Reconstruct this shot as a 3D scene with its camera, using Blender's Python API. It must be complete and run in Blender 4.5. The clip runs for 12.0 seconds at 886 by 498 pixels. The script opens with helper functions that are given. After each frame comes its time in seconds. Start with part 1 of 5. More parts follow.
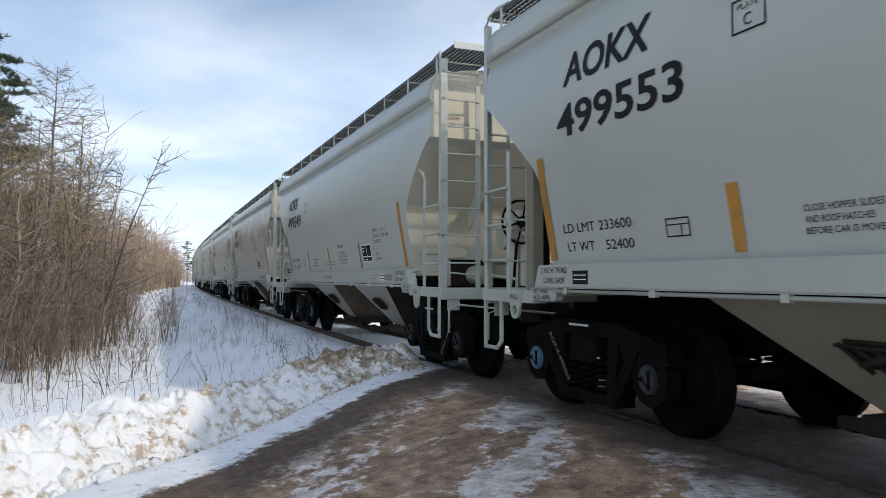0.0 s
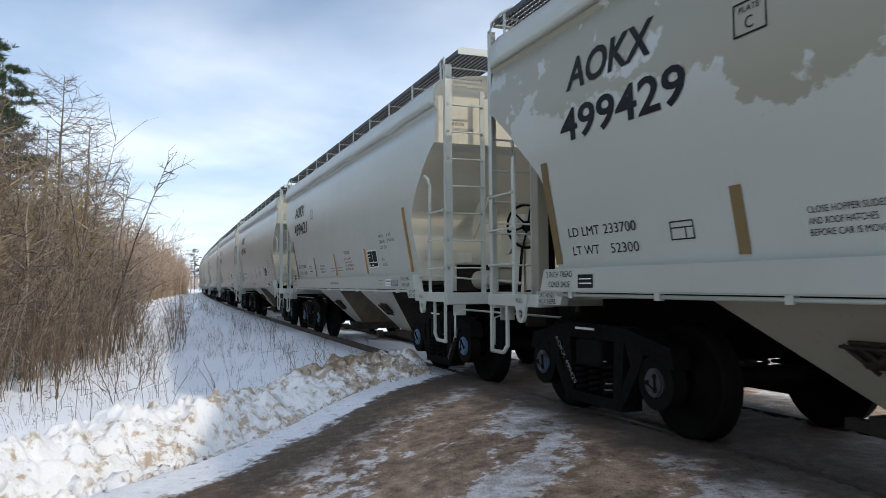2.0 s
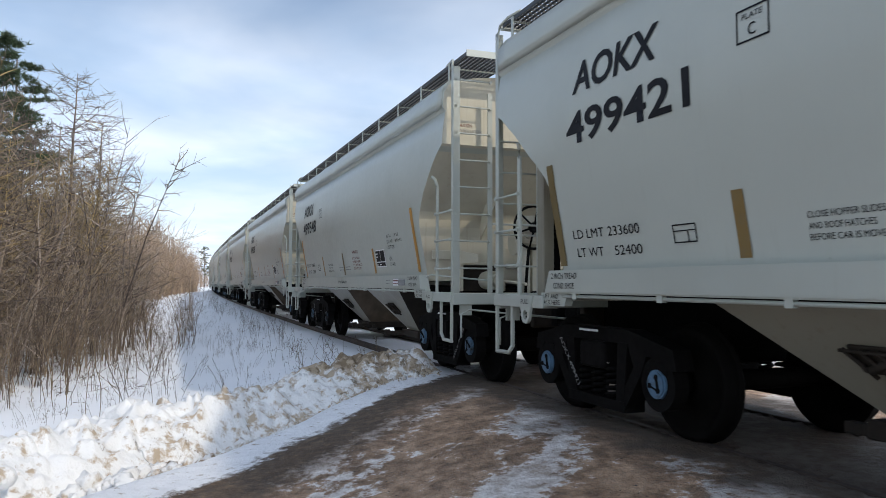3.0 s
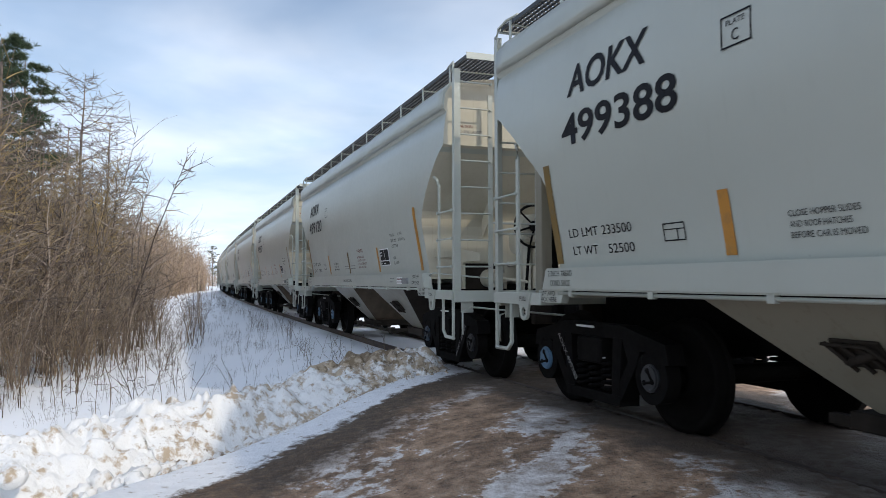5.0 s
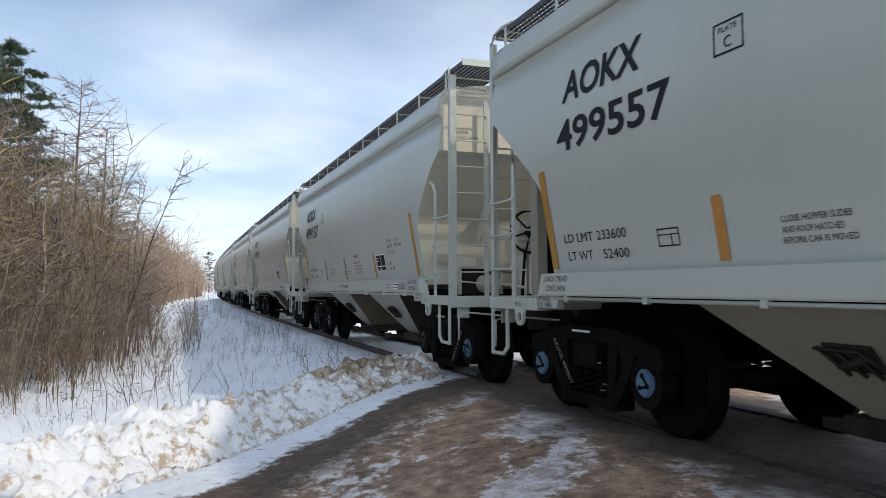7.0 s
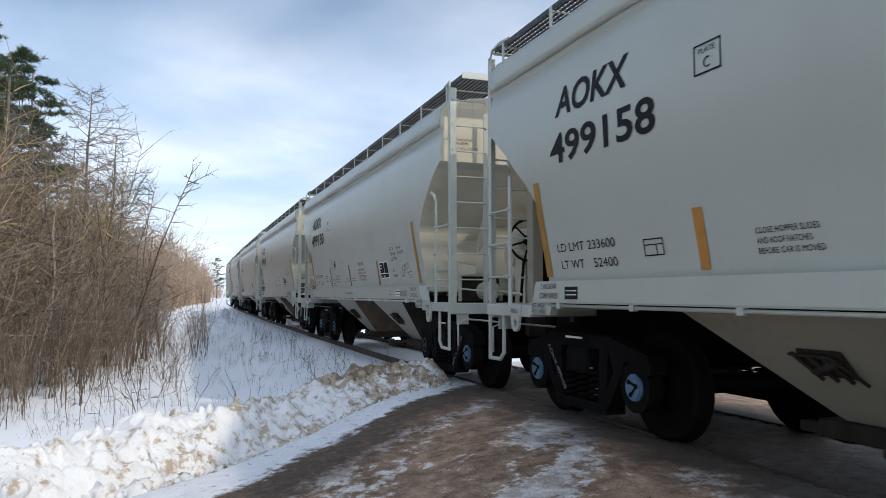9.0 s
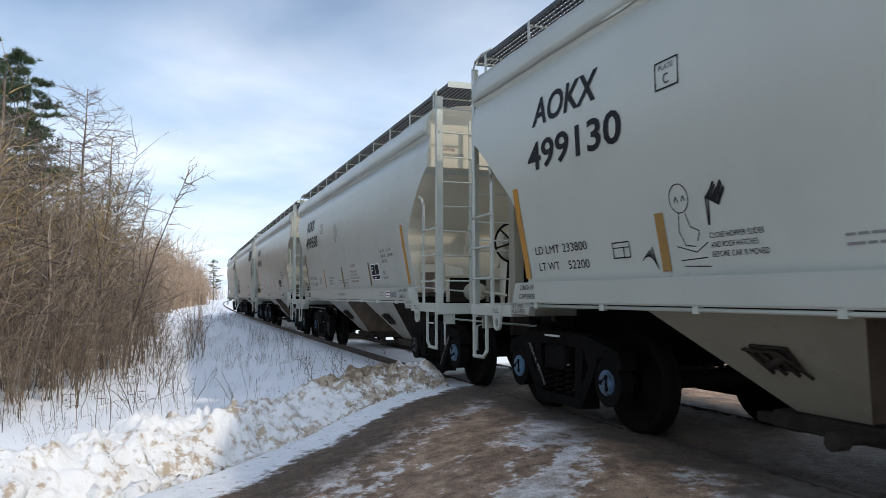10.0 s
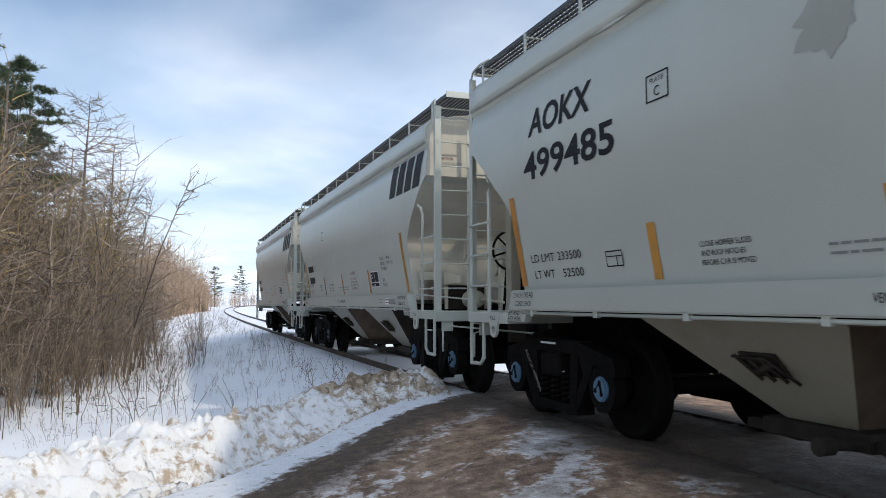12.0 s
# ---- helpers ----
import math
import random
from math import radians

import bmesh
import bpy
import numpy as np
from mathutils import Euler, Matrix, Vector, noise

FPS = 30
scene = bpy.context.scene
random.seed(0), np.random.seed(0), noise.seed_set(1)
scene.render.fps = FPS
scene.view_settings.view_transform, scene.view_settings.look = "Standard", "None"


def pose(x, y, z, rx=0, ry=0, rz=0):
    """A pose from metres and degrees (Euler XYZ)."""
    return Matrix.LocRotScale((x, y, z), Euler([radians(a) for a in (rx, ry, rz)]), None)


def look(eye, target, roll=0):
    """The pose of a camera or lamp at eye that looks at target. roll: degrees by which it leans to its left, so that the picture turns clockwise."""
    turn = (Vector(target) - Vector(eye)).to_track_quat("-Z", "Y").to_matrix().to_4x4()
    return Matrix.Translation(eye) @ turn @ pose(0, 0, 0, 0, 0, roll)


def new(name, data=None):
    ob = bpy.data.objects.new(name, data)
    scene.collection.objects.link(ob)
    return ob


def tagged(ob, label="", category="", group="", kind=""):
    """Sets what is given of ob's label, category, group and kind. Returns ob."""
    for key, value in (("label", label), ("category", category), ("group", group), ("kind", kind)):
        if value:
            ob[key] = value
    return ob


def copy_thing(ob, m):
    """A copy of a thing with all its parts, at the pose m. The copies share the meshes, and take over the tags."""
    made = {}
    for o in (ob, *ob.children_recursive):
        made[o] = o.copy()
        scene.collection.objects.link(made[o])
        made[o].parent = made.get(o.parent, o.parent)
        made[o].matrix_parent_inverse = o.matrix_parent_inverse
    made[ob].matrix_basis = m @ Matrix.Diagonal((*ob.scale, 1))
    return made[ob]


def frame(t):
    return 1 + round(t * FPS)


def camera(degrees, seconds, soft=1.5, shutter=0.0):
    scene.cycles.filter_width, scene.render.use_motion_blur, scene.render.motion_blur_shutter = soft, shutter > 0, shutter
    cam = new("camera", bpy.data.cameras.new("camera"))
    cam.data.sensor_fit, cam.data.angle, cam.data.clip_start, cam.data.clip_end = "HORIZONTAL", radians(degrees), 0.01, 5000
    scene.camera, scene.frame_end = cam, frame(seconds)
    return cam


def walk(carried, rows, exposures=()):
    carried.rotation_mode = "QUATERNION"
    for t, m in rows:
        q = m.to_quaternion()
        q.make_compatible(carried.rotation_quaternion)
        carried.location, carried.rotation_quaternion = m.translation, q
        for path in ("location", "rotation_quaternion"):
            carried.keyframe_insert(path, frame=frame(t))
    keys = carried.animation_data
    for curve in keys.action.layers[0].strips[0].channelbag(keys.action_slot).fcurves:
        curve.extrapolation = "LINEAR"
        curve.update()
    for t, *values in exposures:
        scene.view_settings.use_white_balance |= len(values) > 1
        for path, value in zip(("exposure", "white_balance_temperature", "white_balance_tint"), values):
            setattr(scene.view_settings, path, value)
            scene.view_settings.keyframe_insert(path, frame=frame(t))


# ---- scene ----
cam = camera(61.64, 12.0, soft=0.85, shutter=0.04)
EYE = (0.0, -4.768, 1.248)
# seconds, degrees to the track, pitch, roll of a hand-held camera
TURN = [
    (0.0, 21.82, 2.11, 0.15),
    (0.5, 21.75, 2.36, -0.48),
    (1.0, 21.38, 2.44, -0.85),
    (1.5, 21.29, 2.48, -0.54),
    (2.0, 21.31, 2.50, -0.38),
    (2.5, 21.17, 2.48, 0.02),
    (3.0, 20.63, 2.51, 0.22),
    (5.0, 20.06, 2.36, -0.09),
    (5.5, 20.09, 2.43, 0.07),
    (6.0, 20.15, 2.53, 0.01),
    (6.5, 20.15, 2.64, -0.25),
    (7.0, 20.30, 2.78, -0.17),
    (9.0, 19.74, 3.32, 0.05),
    (9.5, 19.92, 3.39, 0.04),
    (10.0, 19.98, 3.39, -0.16),
    (10.5, 19.84, 3.52, -0.09),
    (11.0, 19.85, 3.63, 0.29),
    (11.5, 19.79, 3.84, 0.30),
    (12.0, 19.89, 3.95, -0.07),
]
walk(cam, [(t, pose(*EYE, 90 + p, -r, 90 - w)) for t, w, p, r in TURN])

# ---- light ----
SUN_AZ, SUN_EL = 28.0, 36.0     # degrees from +x towards +y, and above the horizon
world = bpy.data.worlds.new("winter_sky")
scene.world = world
world.use_nodes = True
wt = world.node_tree
wt.nodes.clear()


def wnode(kind, **sets):
    n = wt.nodes.new(kind)
    for key, value in sets.items():
        n.inputs[key].default_value = value
    return n


sky = wt.nodes.new("ShaderNodeTexSky")
sky.sky_type = "NISHITA"
sky.sun_disc = False
sky.sun_elevation, sky.sun_rotation = radians(SUN_EL), radians(90 - SUN_AZ)
sky.air_density, sky.dust_density, sky.ozone_density = 1.0, 1.0, 1.5
geo = wt.nodes.new("ShaderNodeTexCoord")
sep = wt.nodes.new("ShaderNodeSeparateXYZ")
wt.links.new(geo.outputs["Generated"], sep.inputs[0])
# thin drifting cloud: the view direction laid on a flat cloud layer
lift = wt.nodes.new("ShaderNodeMath"); lift.operation = "ADD"; lift.inputs[1].default_value = 0.13
wt.links.new(sep.outputs["Z"], lift.inputs[0])
top = wt.nodes.new("ShaderNodeMath"); top.operation = "MAXIMUM"; top.inputs[1].default_value = 0.05
wt.links.new(lift.outputs[0], top.inputs[0])
flat = wt.nodes.new("ShaderNodeVectorMath"); flat.operation = "DIVIDE"
comb = wt.nodes.new("ShaderNodeCombineXYZ")
for i in range(3):
    wt.links.new(top.outputs[0], comb.inputs[i])
wt.links.new(geo.outputs["Generated"], flat.inputs[0])
wt.links.new(comb.outputs[0], flat.inputs[1])
cloud = wnode("ShaderNodeTexNoise", Scale=0.8, Detail=5.0, Roughness=0.45, Distortion=0.25)
wt.links.new(flat.outputs[0], cloud.inputs["Vector"])
ramp = wt.nodes.new("ShaderNodeValToRGB")
ramp.color_ramp.elements[0].position, ramp.color_ramp.elements[0].color = 0.43, (0.14, 0.14, 0.14, 1)
ramp.color_ramp.elements[1].position, ramp.color_ramp.elements[1].color = 0.74, (0.8, 0.8, 0.8, 1)
wt.links.new(cloud.outputs["Fac"], ramp.inputs[0])
shade = wnode("ShaderNodeTexNoise", Scale=1.7, Detail=5.0)
wt.links.new(flat.outputs[0], shade.inputs["Vector"])
cram = wt.nodes.new("ShaderNodeValToRGB")
cram.color_ramp.elements[0].position, cram.color_ramp.elements[0].color = 0.3, (6.3, 7.8, 10.1, 1)
cram.color_ramp.elements[1].position, cram.color_ramp.elements[1].color = 0.62, (8.9, 9.65, 10.9, 1)
wt.links.new(shade.outputs["Fac"], cram.inputs[0])
mix = wt.nodes.new("ShaderNodeMix"); mix.data_type = "RGBA"
haze = wt.nodes.new("ShaderNodeMapRange")
for key, value in (("From Min", 0.0), ("From Max", 0.3), ("To Min", 0.85), ("To Max", 0.0)):
    haze.inputs[key].default_value = value
wt.links.new(sep.outputs["Z"], haze.inputs["Value"])
cover = wt.nodes.new("ShaderNodeMath"); cover.operation = "MAXIMUM"
wt.links.new(ramp.outputs[0], cover.inputs[0])
wt.links.new(haze.outputs[0], cover.inputs[1])
wt.links.new(cover.outputs[0], mix.inputs["Factor"])
wt.links.new(sky.outputs[0], mix.inputs["A"])
# the veil brightens towards the sun, as thin cloud does
toward = wt.nodes.new("ShaderNodeVectorMath"); toward.operation = "DOT_PRODUCT"
toward.inputs[1].default_value = (math.cos(radians(SUN_AZ)) * math.cos(radians(SUN_EL)), math.sin(radians(SUN_AZ)) * math.cos(radians(SUN_EL)), math.sin(radians(SUN_EL)))
wt.links.new(geo.outputs["Generated"], toward.inputs[0])
glow = wt.nodes.new("ShaderNodeMapRange")
glow.interpolation_type = "SMOOTHSTEP"
for key, value in (("From Min", 0.1), ("From Max", 1.0), ("To Min", 1.0), ("To Max", 2.5)):
    glow.inputs[key].default_value = value
wt.links.new(toward.outputs["Value"], glow.inputs["Value"])
veil = wt.nodes.new("ShaderNodeVectorMath"); veil.operation = "SCALE"
wt.links.new(cram.outputs[0], veil.inputs[0])
wt.links.new(glow.outputs[0], veil.inputs["Scale"])
wt.links.new(veil.outputs[0], mix.inputs["B"])
back = wnode("ShaderNodeBackground", Strength=0.128)
wt.links.new(mix.outputs["Result"], back.inputs["Color"])
wout = wt.nodes.new("ShaderNodeOutputWorld")
wt.links.new(back.outputs[0], wout.inputs[0])

sun_data = bpy.data.lights.new("sun", "SUN")
sun_data.energy, sun_data.angle, sun_data.color = 1.9, radians(1.5), (1.0, 0.89, 0.74)
sun = new("sun", sun_data)
_a, _e = radians(SUN_AZ), radians(SUN_EL)
sun.matrix_world = look((0, 0, 30), Vector((0, 0, 30)) - Vector((math.cos(_a) * math.cos(_e), math.sin(_a) * math.cos(_e), math.sin(_e))))
scene.view_settings.exposure = 0.0

# ---- track line ----
BEND, BEND_AT, GRADE = 0.00027, -7.88, 0.00246


def line(x):
    """Middle of the track at x: its y, rail-top height and slope in plan."""
    d = min(0.0, x - BEND_AT)
    return BEND * d * d, GRADE * x, 2 * BEND * d

# ---- materials ----
class Nodes:
    """A material under construction."""

    def __init__(self, name, rough=0.6, metal=0.0):
        self.mat = bpy.data.materials.new(name)
        self.mat.use_nodes = True
        self.tree = self.mat.node_tree
        self.bsdf = self.tree.nodes["Principled BSDF"]
        self.bsdf.inputs["Roughness"].default_value = rough
        self.bsdf.inputs["Metallic"].default_value = metal

    def add(self, kind, links=(), op=None, **sets):
        n = self.tree.nodes.new(kind)
        if op:
            n.operation = op
        for key, value in sets.items():
            n.inputs[key].default_value = value
        for socket, source in links:
            self.tree.links.new(source, n.inputs[socket])
        return n

    def link(self, a, b):
        self.tree.links.new(a, b)

    def coords(self, scale=(1, 1, 1)):
        c = self.add("ShaderNodeTexCoord")
        m = self.add("ShaderNodeMapping", [("Vector", c.outputs["Object"])])
        m.inputs["Scale"].default_value = scale
        return m.outputs[0]

    def noise(self, scale, detail=5.0, rough=0.55, vec=None):
        n = self.add("ShaderNodeTexNoise", Scale=scale, Detail=detail, Roughness=rough)
        self.link(vec if vec else self.coords(), n.inputs["Vector"])
        return n.outputs["Fac"]

    def ramp(self, fac, stops):
        r = self.add("ShaderNodeValToRGB", [("Fac", fac)])
        while len(r.color_ramp.elements) < len(stops):
            r.color_ramp.elements.new(0.5)
        for e, (p, c) in zip(r.color_ramp.elements, stops):
            e.position, e.color = p, (*c, 1) if len(c) == 3 else c
        return r.outputs[0]

    def mask(self, fac, lo, hi):
        return self.ramp(fac, [(lo, (0, 0, 0)), (hi, (1, 1, 1))])

    def mix(self, fac, a, b, blend="MIX"):
        m = self.tree.nodes.new("ShaderNodeMix")
        m.data_type, m.blend_type = "RGBA", blend
        for socket, v in (("Factor", fac), ("A", a), ("B", b)):
            if isinstance(v, (int, float)):
                m.inputs[socket].default_value = v
            elif isinstance(v, tuple):
                m.inputs[socket].default_value = (*v, 1)
            else:
                self.link(v, m.inputs[socket])
        return m.outputs["Result"]

    def color(self, c):
        self.link(c, self.bsdf.inputs["Base Color"])
        return self

    def math(self, op, a, b=0.0):
        n = self.tree.nodes.new("ShaderNodeMath")
        n.operation = op
        for i, v in enumerate((a, b)):
            if isinstance(v, (int, float)):
                n.inputs[i].default_value = v
            else:
                self.link(v, n.inputs[i])
        return n.outputs[0]

    def rough(self, fac, lo, hi):
        n = self.add("ShaderNodeMapRange", [("Value", fac)])
        n.inputs["To Min"].default_value, n.inputs["To Max"].default_value = lo, hi
        self.link(n.outputs[0], self.bsdf.inputs["Roughness"])
        return self

    def bump(self, fac, strength, distance):
        b = self.add("ShaderNodeBump", [("Height", fac)], Strength=strength, Distance=distance)
        self.link(b.outputs[0], self.bsdf.inputs["Normal"])
        return self


def paint(name, base, dirt, amount=0.5, rough=0.42, metal=0.0, patched=False, streak=True, rust=None, coat=0.0):
    n = Nodes(name, rough, metal)
    n.bsdf.inputs["Coat Weight"].default_value, n.bsdf.inputs["Coat Roughness"].default_value = coat, 0.22
    info = n.add("ShaderNodeObjectInfo")
    shift = n.add("ShaderNodeVectorMath", [(0, n.coords())], op="ADD")
    away = n.add("ShaderNodeCombineXYZ")
    n.link(n.math("MULTIPLY", info.outputs["Random"], 61.0), away.inputs[0])
    n.link(n.math("MULTIPLY", info.outputs["Random"], 37.0), away.inputs[2])
    n.link(away.outputs[0], shift.inputs[1])
    own = shift.outputs[0]                 # every car has stains of its own
    run_map = n.add("ShaderNodeMapping", [("Vector", own)])
    run_map.inputs["Scale"].default_value = (5.5, 5.5, 0.32)
    big = n.noise(0.55, 4, 0.55, own)
    fine = n.noise(14.0, 6)
    col = n.mix(n.mask(big, 0.35, 0.75), base, tuple(c * 0.93 for c in base))
    if patched:      # painted-over patches of another cream
        ragged = n.noise(1.15, 7, 0.62, n.coords((0.62, 1, 0.9)))
        sepp = n.add("ShaderNodeSeparateXYZ", [("Vector", n.coords())])
        high = n.add("ShaderNodeMapRange", [("Value", sepp.outputs["Z"])])
        high.inputs["From Min"].default_value, high.inputs["From Max"].default_value = 1.75, 2.75
        high.inputs["To Min"].default_value, high.inputs["To Max"].default_value = -0.22, 0.13
        wet = n.mask(n.math("ADD", ragged, high.outputs[0]), 0.545, 0.56)
        col = n.mix(wet, col, (0.27, 0.262, 0.195))
        pale = n.mask(n.noise(2.6, 5), 0.6, 0.63)
        col = n.mix(n.math("MULTIPLY", pale, wet), col, (0.44, 0.455, 0.43))
    if streak:
        run = n.noise(3.0, 5, 0.6, run_map.outputs[0])
        col = n.mix(n.math("MULTIPLY", n.mask(run, 0.58, 0.95), amount), col, dirt)
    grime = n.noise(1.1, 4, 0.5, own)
    col = n.mix(n.math("MULTIPLY", n.mask(grime, 0.55, 0.85), amount), col, dirt)
    if rust:         # a run of rust down the end sheet: its middle, half width and top
        at = n.add("ShaderNodeSeparateXYZ", [("Vector", n.coords())])
        aside = n.math("ABSOLUTE", n.math("ADD", at.outputs["Y"], -rust[0]))
        ragged = n.math("ADD", n.math("MULTIPLY", aside, 1 / rust[1]), n.math("MULTIPLY", n.math("SUBTRACT", n.noise(5.0, 6, 0.6, n.coords((1, 1, 0.35))), 0.5), 2.2))
        run = n.add("ShaderNodeMapRange", [("Value", ragged)])
        run.inputs["From Min"].default_value, run.inputs["From Max"].default_value = 1.25, 0.3
        stop = n.add("ShaderNodeMapRange", [("Value", n.math("ADD", at.outputs["Z"], n.math("MULTIPLY", n.noise(3.0, 4), 0.4)))])
        stop.inputs["From Min"].default_value, stop.inputs["From Max"].default_value = rust[2] + 0.25, rust[2] - 0.15
        col = n.mix(n.math("MULTIPLY", n.math("MULTIPLY", run.outputs[0], stop.outputs[0]), 0.9), col, (0.07, 0.04, 0.025))
    tone = n.add("ShaderNodeMapRange", [("Value", info.outputs["Random"])])
    tone.inputs["To Min"].default_value, tone.inputs["To Max"].default_value = 0.94, 1.04
    gain = n.add("ShaderNodeCombineColor")
    for i in range(3):
        n.link(tone.outputs[0], gain.inputs[i])
    col = n.mix(1.0, col, gain.outputs[0], "MULTIPLY")
    n.color(col).rough(fine, rough - 0.08, rough + 0.14)
    n.bump(n.math("ADD", n.noise(1.1, 3, 0.5, own), n.math("MULTIPLY", fine, 0.04)), 0.4, 0.03)
    return n.mat


def plain(name, base, var=0.25, scale=18.0, rough=0.6, metal=0.0, bump=0.3, gloss=0.5):
    n = Nodes(name, rough, metal)
    n.bsdf.inputs["Specular IOR Level"].default_value = gloss
    a, b = n.noise(scale, 6), n.noise(scale * 0.13, 4)
    col = n.mix(n.mask(a, 0.3, 0.75), base, tuple(c * (1 - var) for c in base))
    col = n.mix(n.mask(b, 0.4, 0.75), col, tuple(min(1, c * (1 + var)) for c in base))
    n.color(col).rough(a, max(0.05, rough - 0.12), min(1, rough + 0.12)).bump(a, bump, 0.004)
    return n.mat


def islands(name, shades, rough=0.85):
    n = Nodes(name, rough)
    g = n.add("ShaderNodeNewGeometry")
    stops = [(i / max(1, len(shades) - 1), c) for i, c in enumerate(shades)]
    col = n.ramp(g.outputs["Random Per Island"], stops)
    col = n.mix(n.mask(n.noise(9.0, 4), 0.3, 0.8), col, n.mix(1.0, col, (0.6, 0.58, 0.55), "MULTIPLY"))
    n.color(col)
    return n.mat


CREAM = paint("grey_cream_paint", (0.415, 0.436, 0.388), (0.28, 0.265, 0.21), 0.2, 0.3, coat=0.2)
PATCHED = paint("patched_grey_cream_paint", (0.415, 0.436, 0.388), (0.3, 0.28, 0.21), 0.2, 0.3, patched=True, coat=0.2)
PATCH_PAINT = paint("dull_patch_paint", (0.3, 0.305, 0.265), (0.22, 0.21, 0.17), 0.4, 0.4)
END_CREAM = paint("weathered_cream_paint", (0.5, 0.47, 0.37), (0.24, 0.16, 0.1), 0.5)
END_RUST = paint("rust_run_cream_paint", (0.5, 0.47, 0.37), (0.24, 0.16, 0.1), 0.5, rust=(-1.18, 0.13, 1.95))
END_SOOT = paint("soot_run_cream_paint", (0.46, 0.44, 0.37), (0.2, 0.14, 0.1), 0.6, rust=(-1.1, 0.22, 1.85))
# brown stain, with the shade under the car mixed into the colour
SLOPE = plain("stained_shaded_slope_sheet", (0.12, 0.092, 0.066), 0.5, 4, 0.8, 0.0, 0.5, 0.25)
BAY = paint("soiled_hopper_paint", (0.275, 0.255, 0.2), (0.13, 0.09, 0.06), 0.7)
# near-black grime that also holds the underbody's shade
GRIME_SHADE = plain("grime_with_shade", (0.03, 0.024, 0.019), 0.6, 5, 0.85, 0.0, 0.5, 0.2)
WORN = paint("worn_cream_paint", (0.52, 0.5, 0.41), (0.2, 0.14, 0.09), 0.75)
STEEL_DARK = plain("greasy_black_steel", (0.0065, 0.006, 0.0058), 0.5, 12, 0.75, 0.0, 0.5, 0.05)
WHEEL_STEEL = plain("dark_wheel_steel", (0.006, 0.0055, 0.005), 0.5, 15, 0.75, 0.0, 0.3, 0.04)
RAIL_STEEL = plain("worn_rail_steel", (0.07, 0.052, 0.043), 0.4, 20, 0.6, 0.3, 0.3)
GRATE = plain("galvanised_grating", (0.06, 0.062, 0.066), 0.3, 20, 0.5, 0.5)
def cap_paint():
    """Blue bearing paint, worn to dark grease on some axles."""
    n = Nodes("blue_bearing_paint", 0.55)
    info = n.add("ShaderNodeObjectInfo")
    worn = n.math("ADD", n.math("MULTIPLY", n.noise(16.0, 5), 0.5), n.math("MULTIPLY", info.outputs["Random"], 0.6))
    n.color(n.mix(n.mask(worn, 0.5, 0.66), (0.075, 0.15, 0.235), (0.02, 0.022, 0.025)))
    return n.mat


BLUE = cap_paint()
INK = plain("black_stencil_paint", (0.01, 0.01, 0.012), 0.3, 25, 0.5, 0, 0.0, 0.12)
RED_INK = plain("red_stencil_paint", (0.17, 0.035, 0.035), 0.3, 25, 0.5, 0, 0.0, 0.12)
GREY_INK = plain("faded_grey_stencil", (0.2, 0.2, 0.2), 0.3, 25, 0.5, 0, 0.0)
WHITE_INK = plain("white_stencil_paint", (0.72, 0.73, 0.72), 0.15, 25, 0.5, 0, 0.0)
def tape_material():
    """Amber reflective tape, bright on some cars and soiled to olive brown on others."""
    n = Nodes("amber_reflective_tape", 0.45)
    info = n.add("ShaderNodeObjectInfo")
    col = n.ramp(info.outputs["Random"], [(0.0, (0.12, 0.085, 0.025)), (0.35, (0.26, 0.14, 0.02)), (0.7, (0.46, 0.21, 0.02)), (1.0, (0.4, 0.16, 0.02))])
    worn = n.mask(n.noise(9.0, 6, 0.65), 0.5, 0.75)
    n.color(n.mix(n.math("MULTIPLY", worn, 0.55), col, (0.13, 0.1, 0.06)))
    return n.mat


AMBER = tape_material()
TIMBER = plain("weathered_tie_timber", (0.1, 0.075, 0.055), 0.4, 9, 0.85)
RUBBER = plain("black_rubber_hose", (0.02, 0.02, 0.02), 0.3, 30, 0.6)
ROOF_SNOW = plain("thin_roof_snow", (0.8, 0.81, 0.83), 0.06, 6, 0.8, 0, 0.5)
TWIGS = islands("bare_brown_twigs", [(0.5, 0.42, 0.35), (0.03, 0.023, 0.021), (0.12, 0.088, 0.072), (0.36, 0.285, 0.22), (0.045, 0.033, 0.029), (0.34, 0.26, 0.16), (0.16, 0.125, 0.105)])
OSIER = islands("olive_yellow_twigs", [(0.42, 0.3, 0.1), (0.15, 0.11, 0.05), (0.56, 0.4, 0.16), (0.1, 0.075, 0.045)])
FAR_TWIGS = islands("far_pinkish_twigs", [(0.36, 0.26, 0.19), (0.44, 0.33, 0.24), (0.3, 0.23, 0.185), (0.5, 0.36, 0.22)])
BARK = plain("grey_brown_bark", (0.15, 0.12, 0.1), 0.45, 14, 0.9, 0, 0.8)
NEEDLES = islands("dark_pine_needles", [(0.028, 0.055, 0.025), (0.05, 0.085, 0.035), (0.075, 0.1, 0.045), (0.035, 0.06, 0.035)])
WEED = islands("dry_weed_stalks", [(0.06, 0.04, 0.03), (0.12, 0.085, 0.055), (0.19, 0.14, 0.08), (0.08, 0.06, 0.05)])
# ---- ground ----
def smooth(a, b, x):
    t = np.clip((x - a) / (b - a), 0, 1)
    return t * t * (3 - 2 * t)


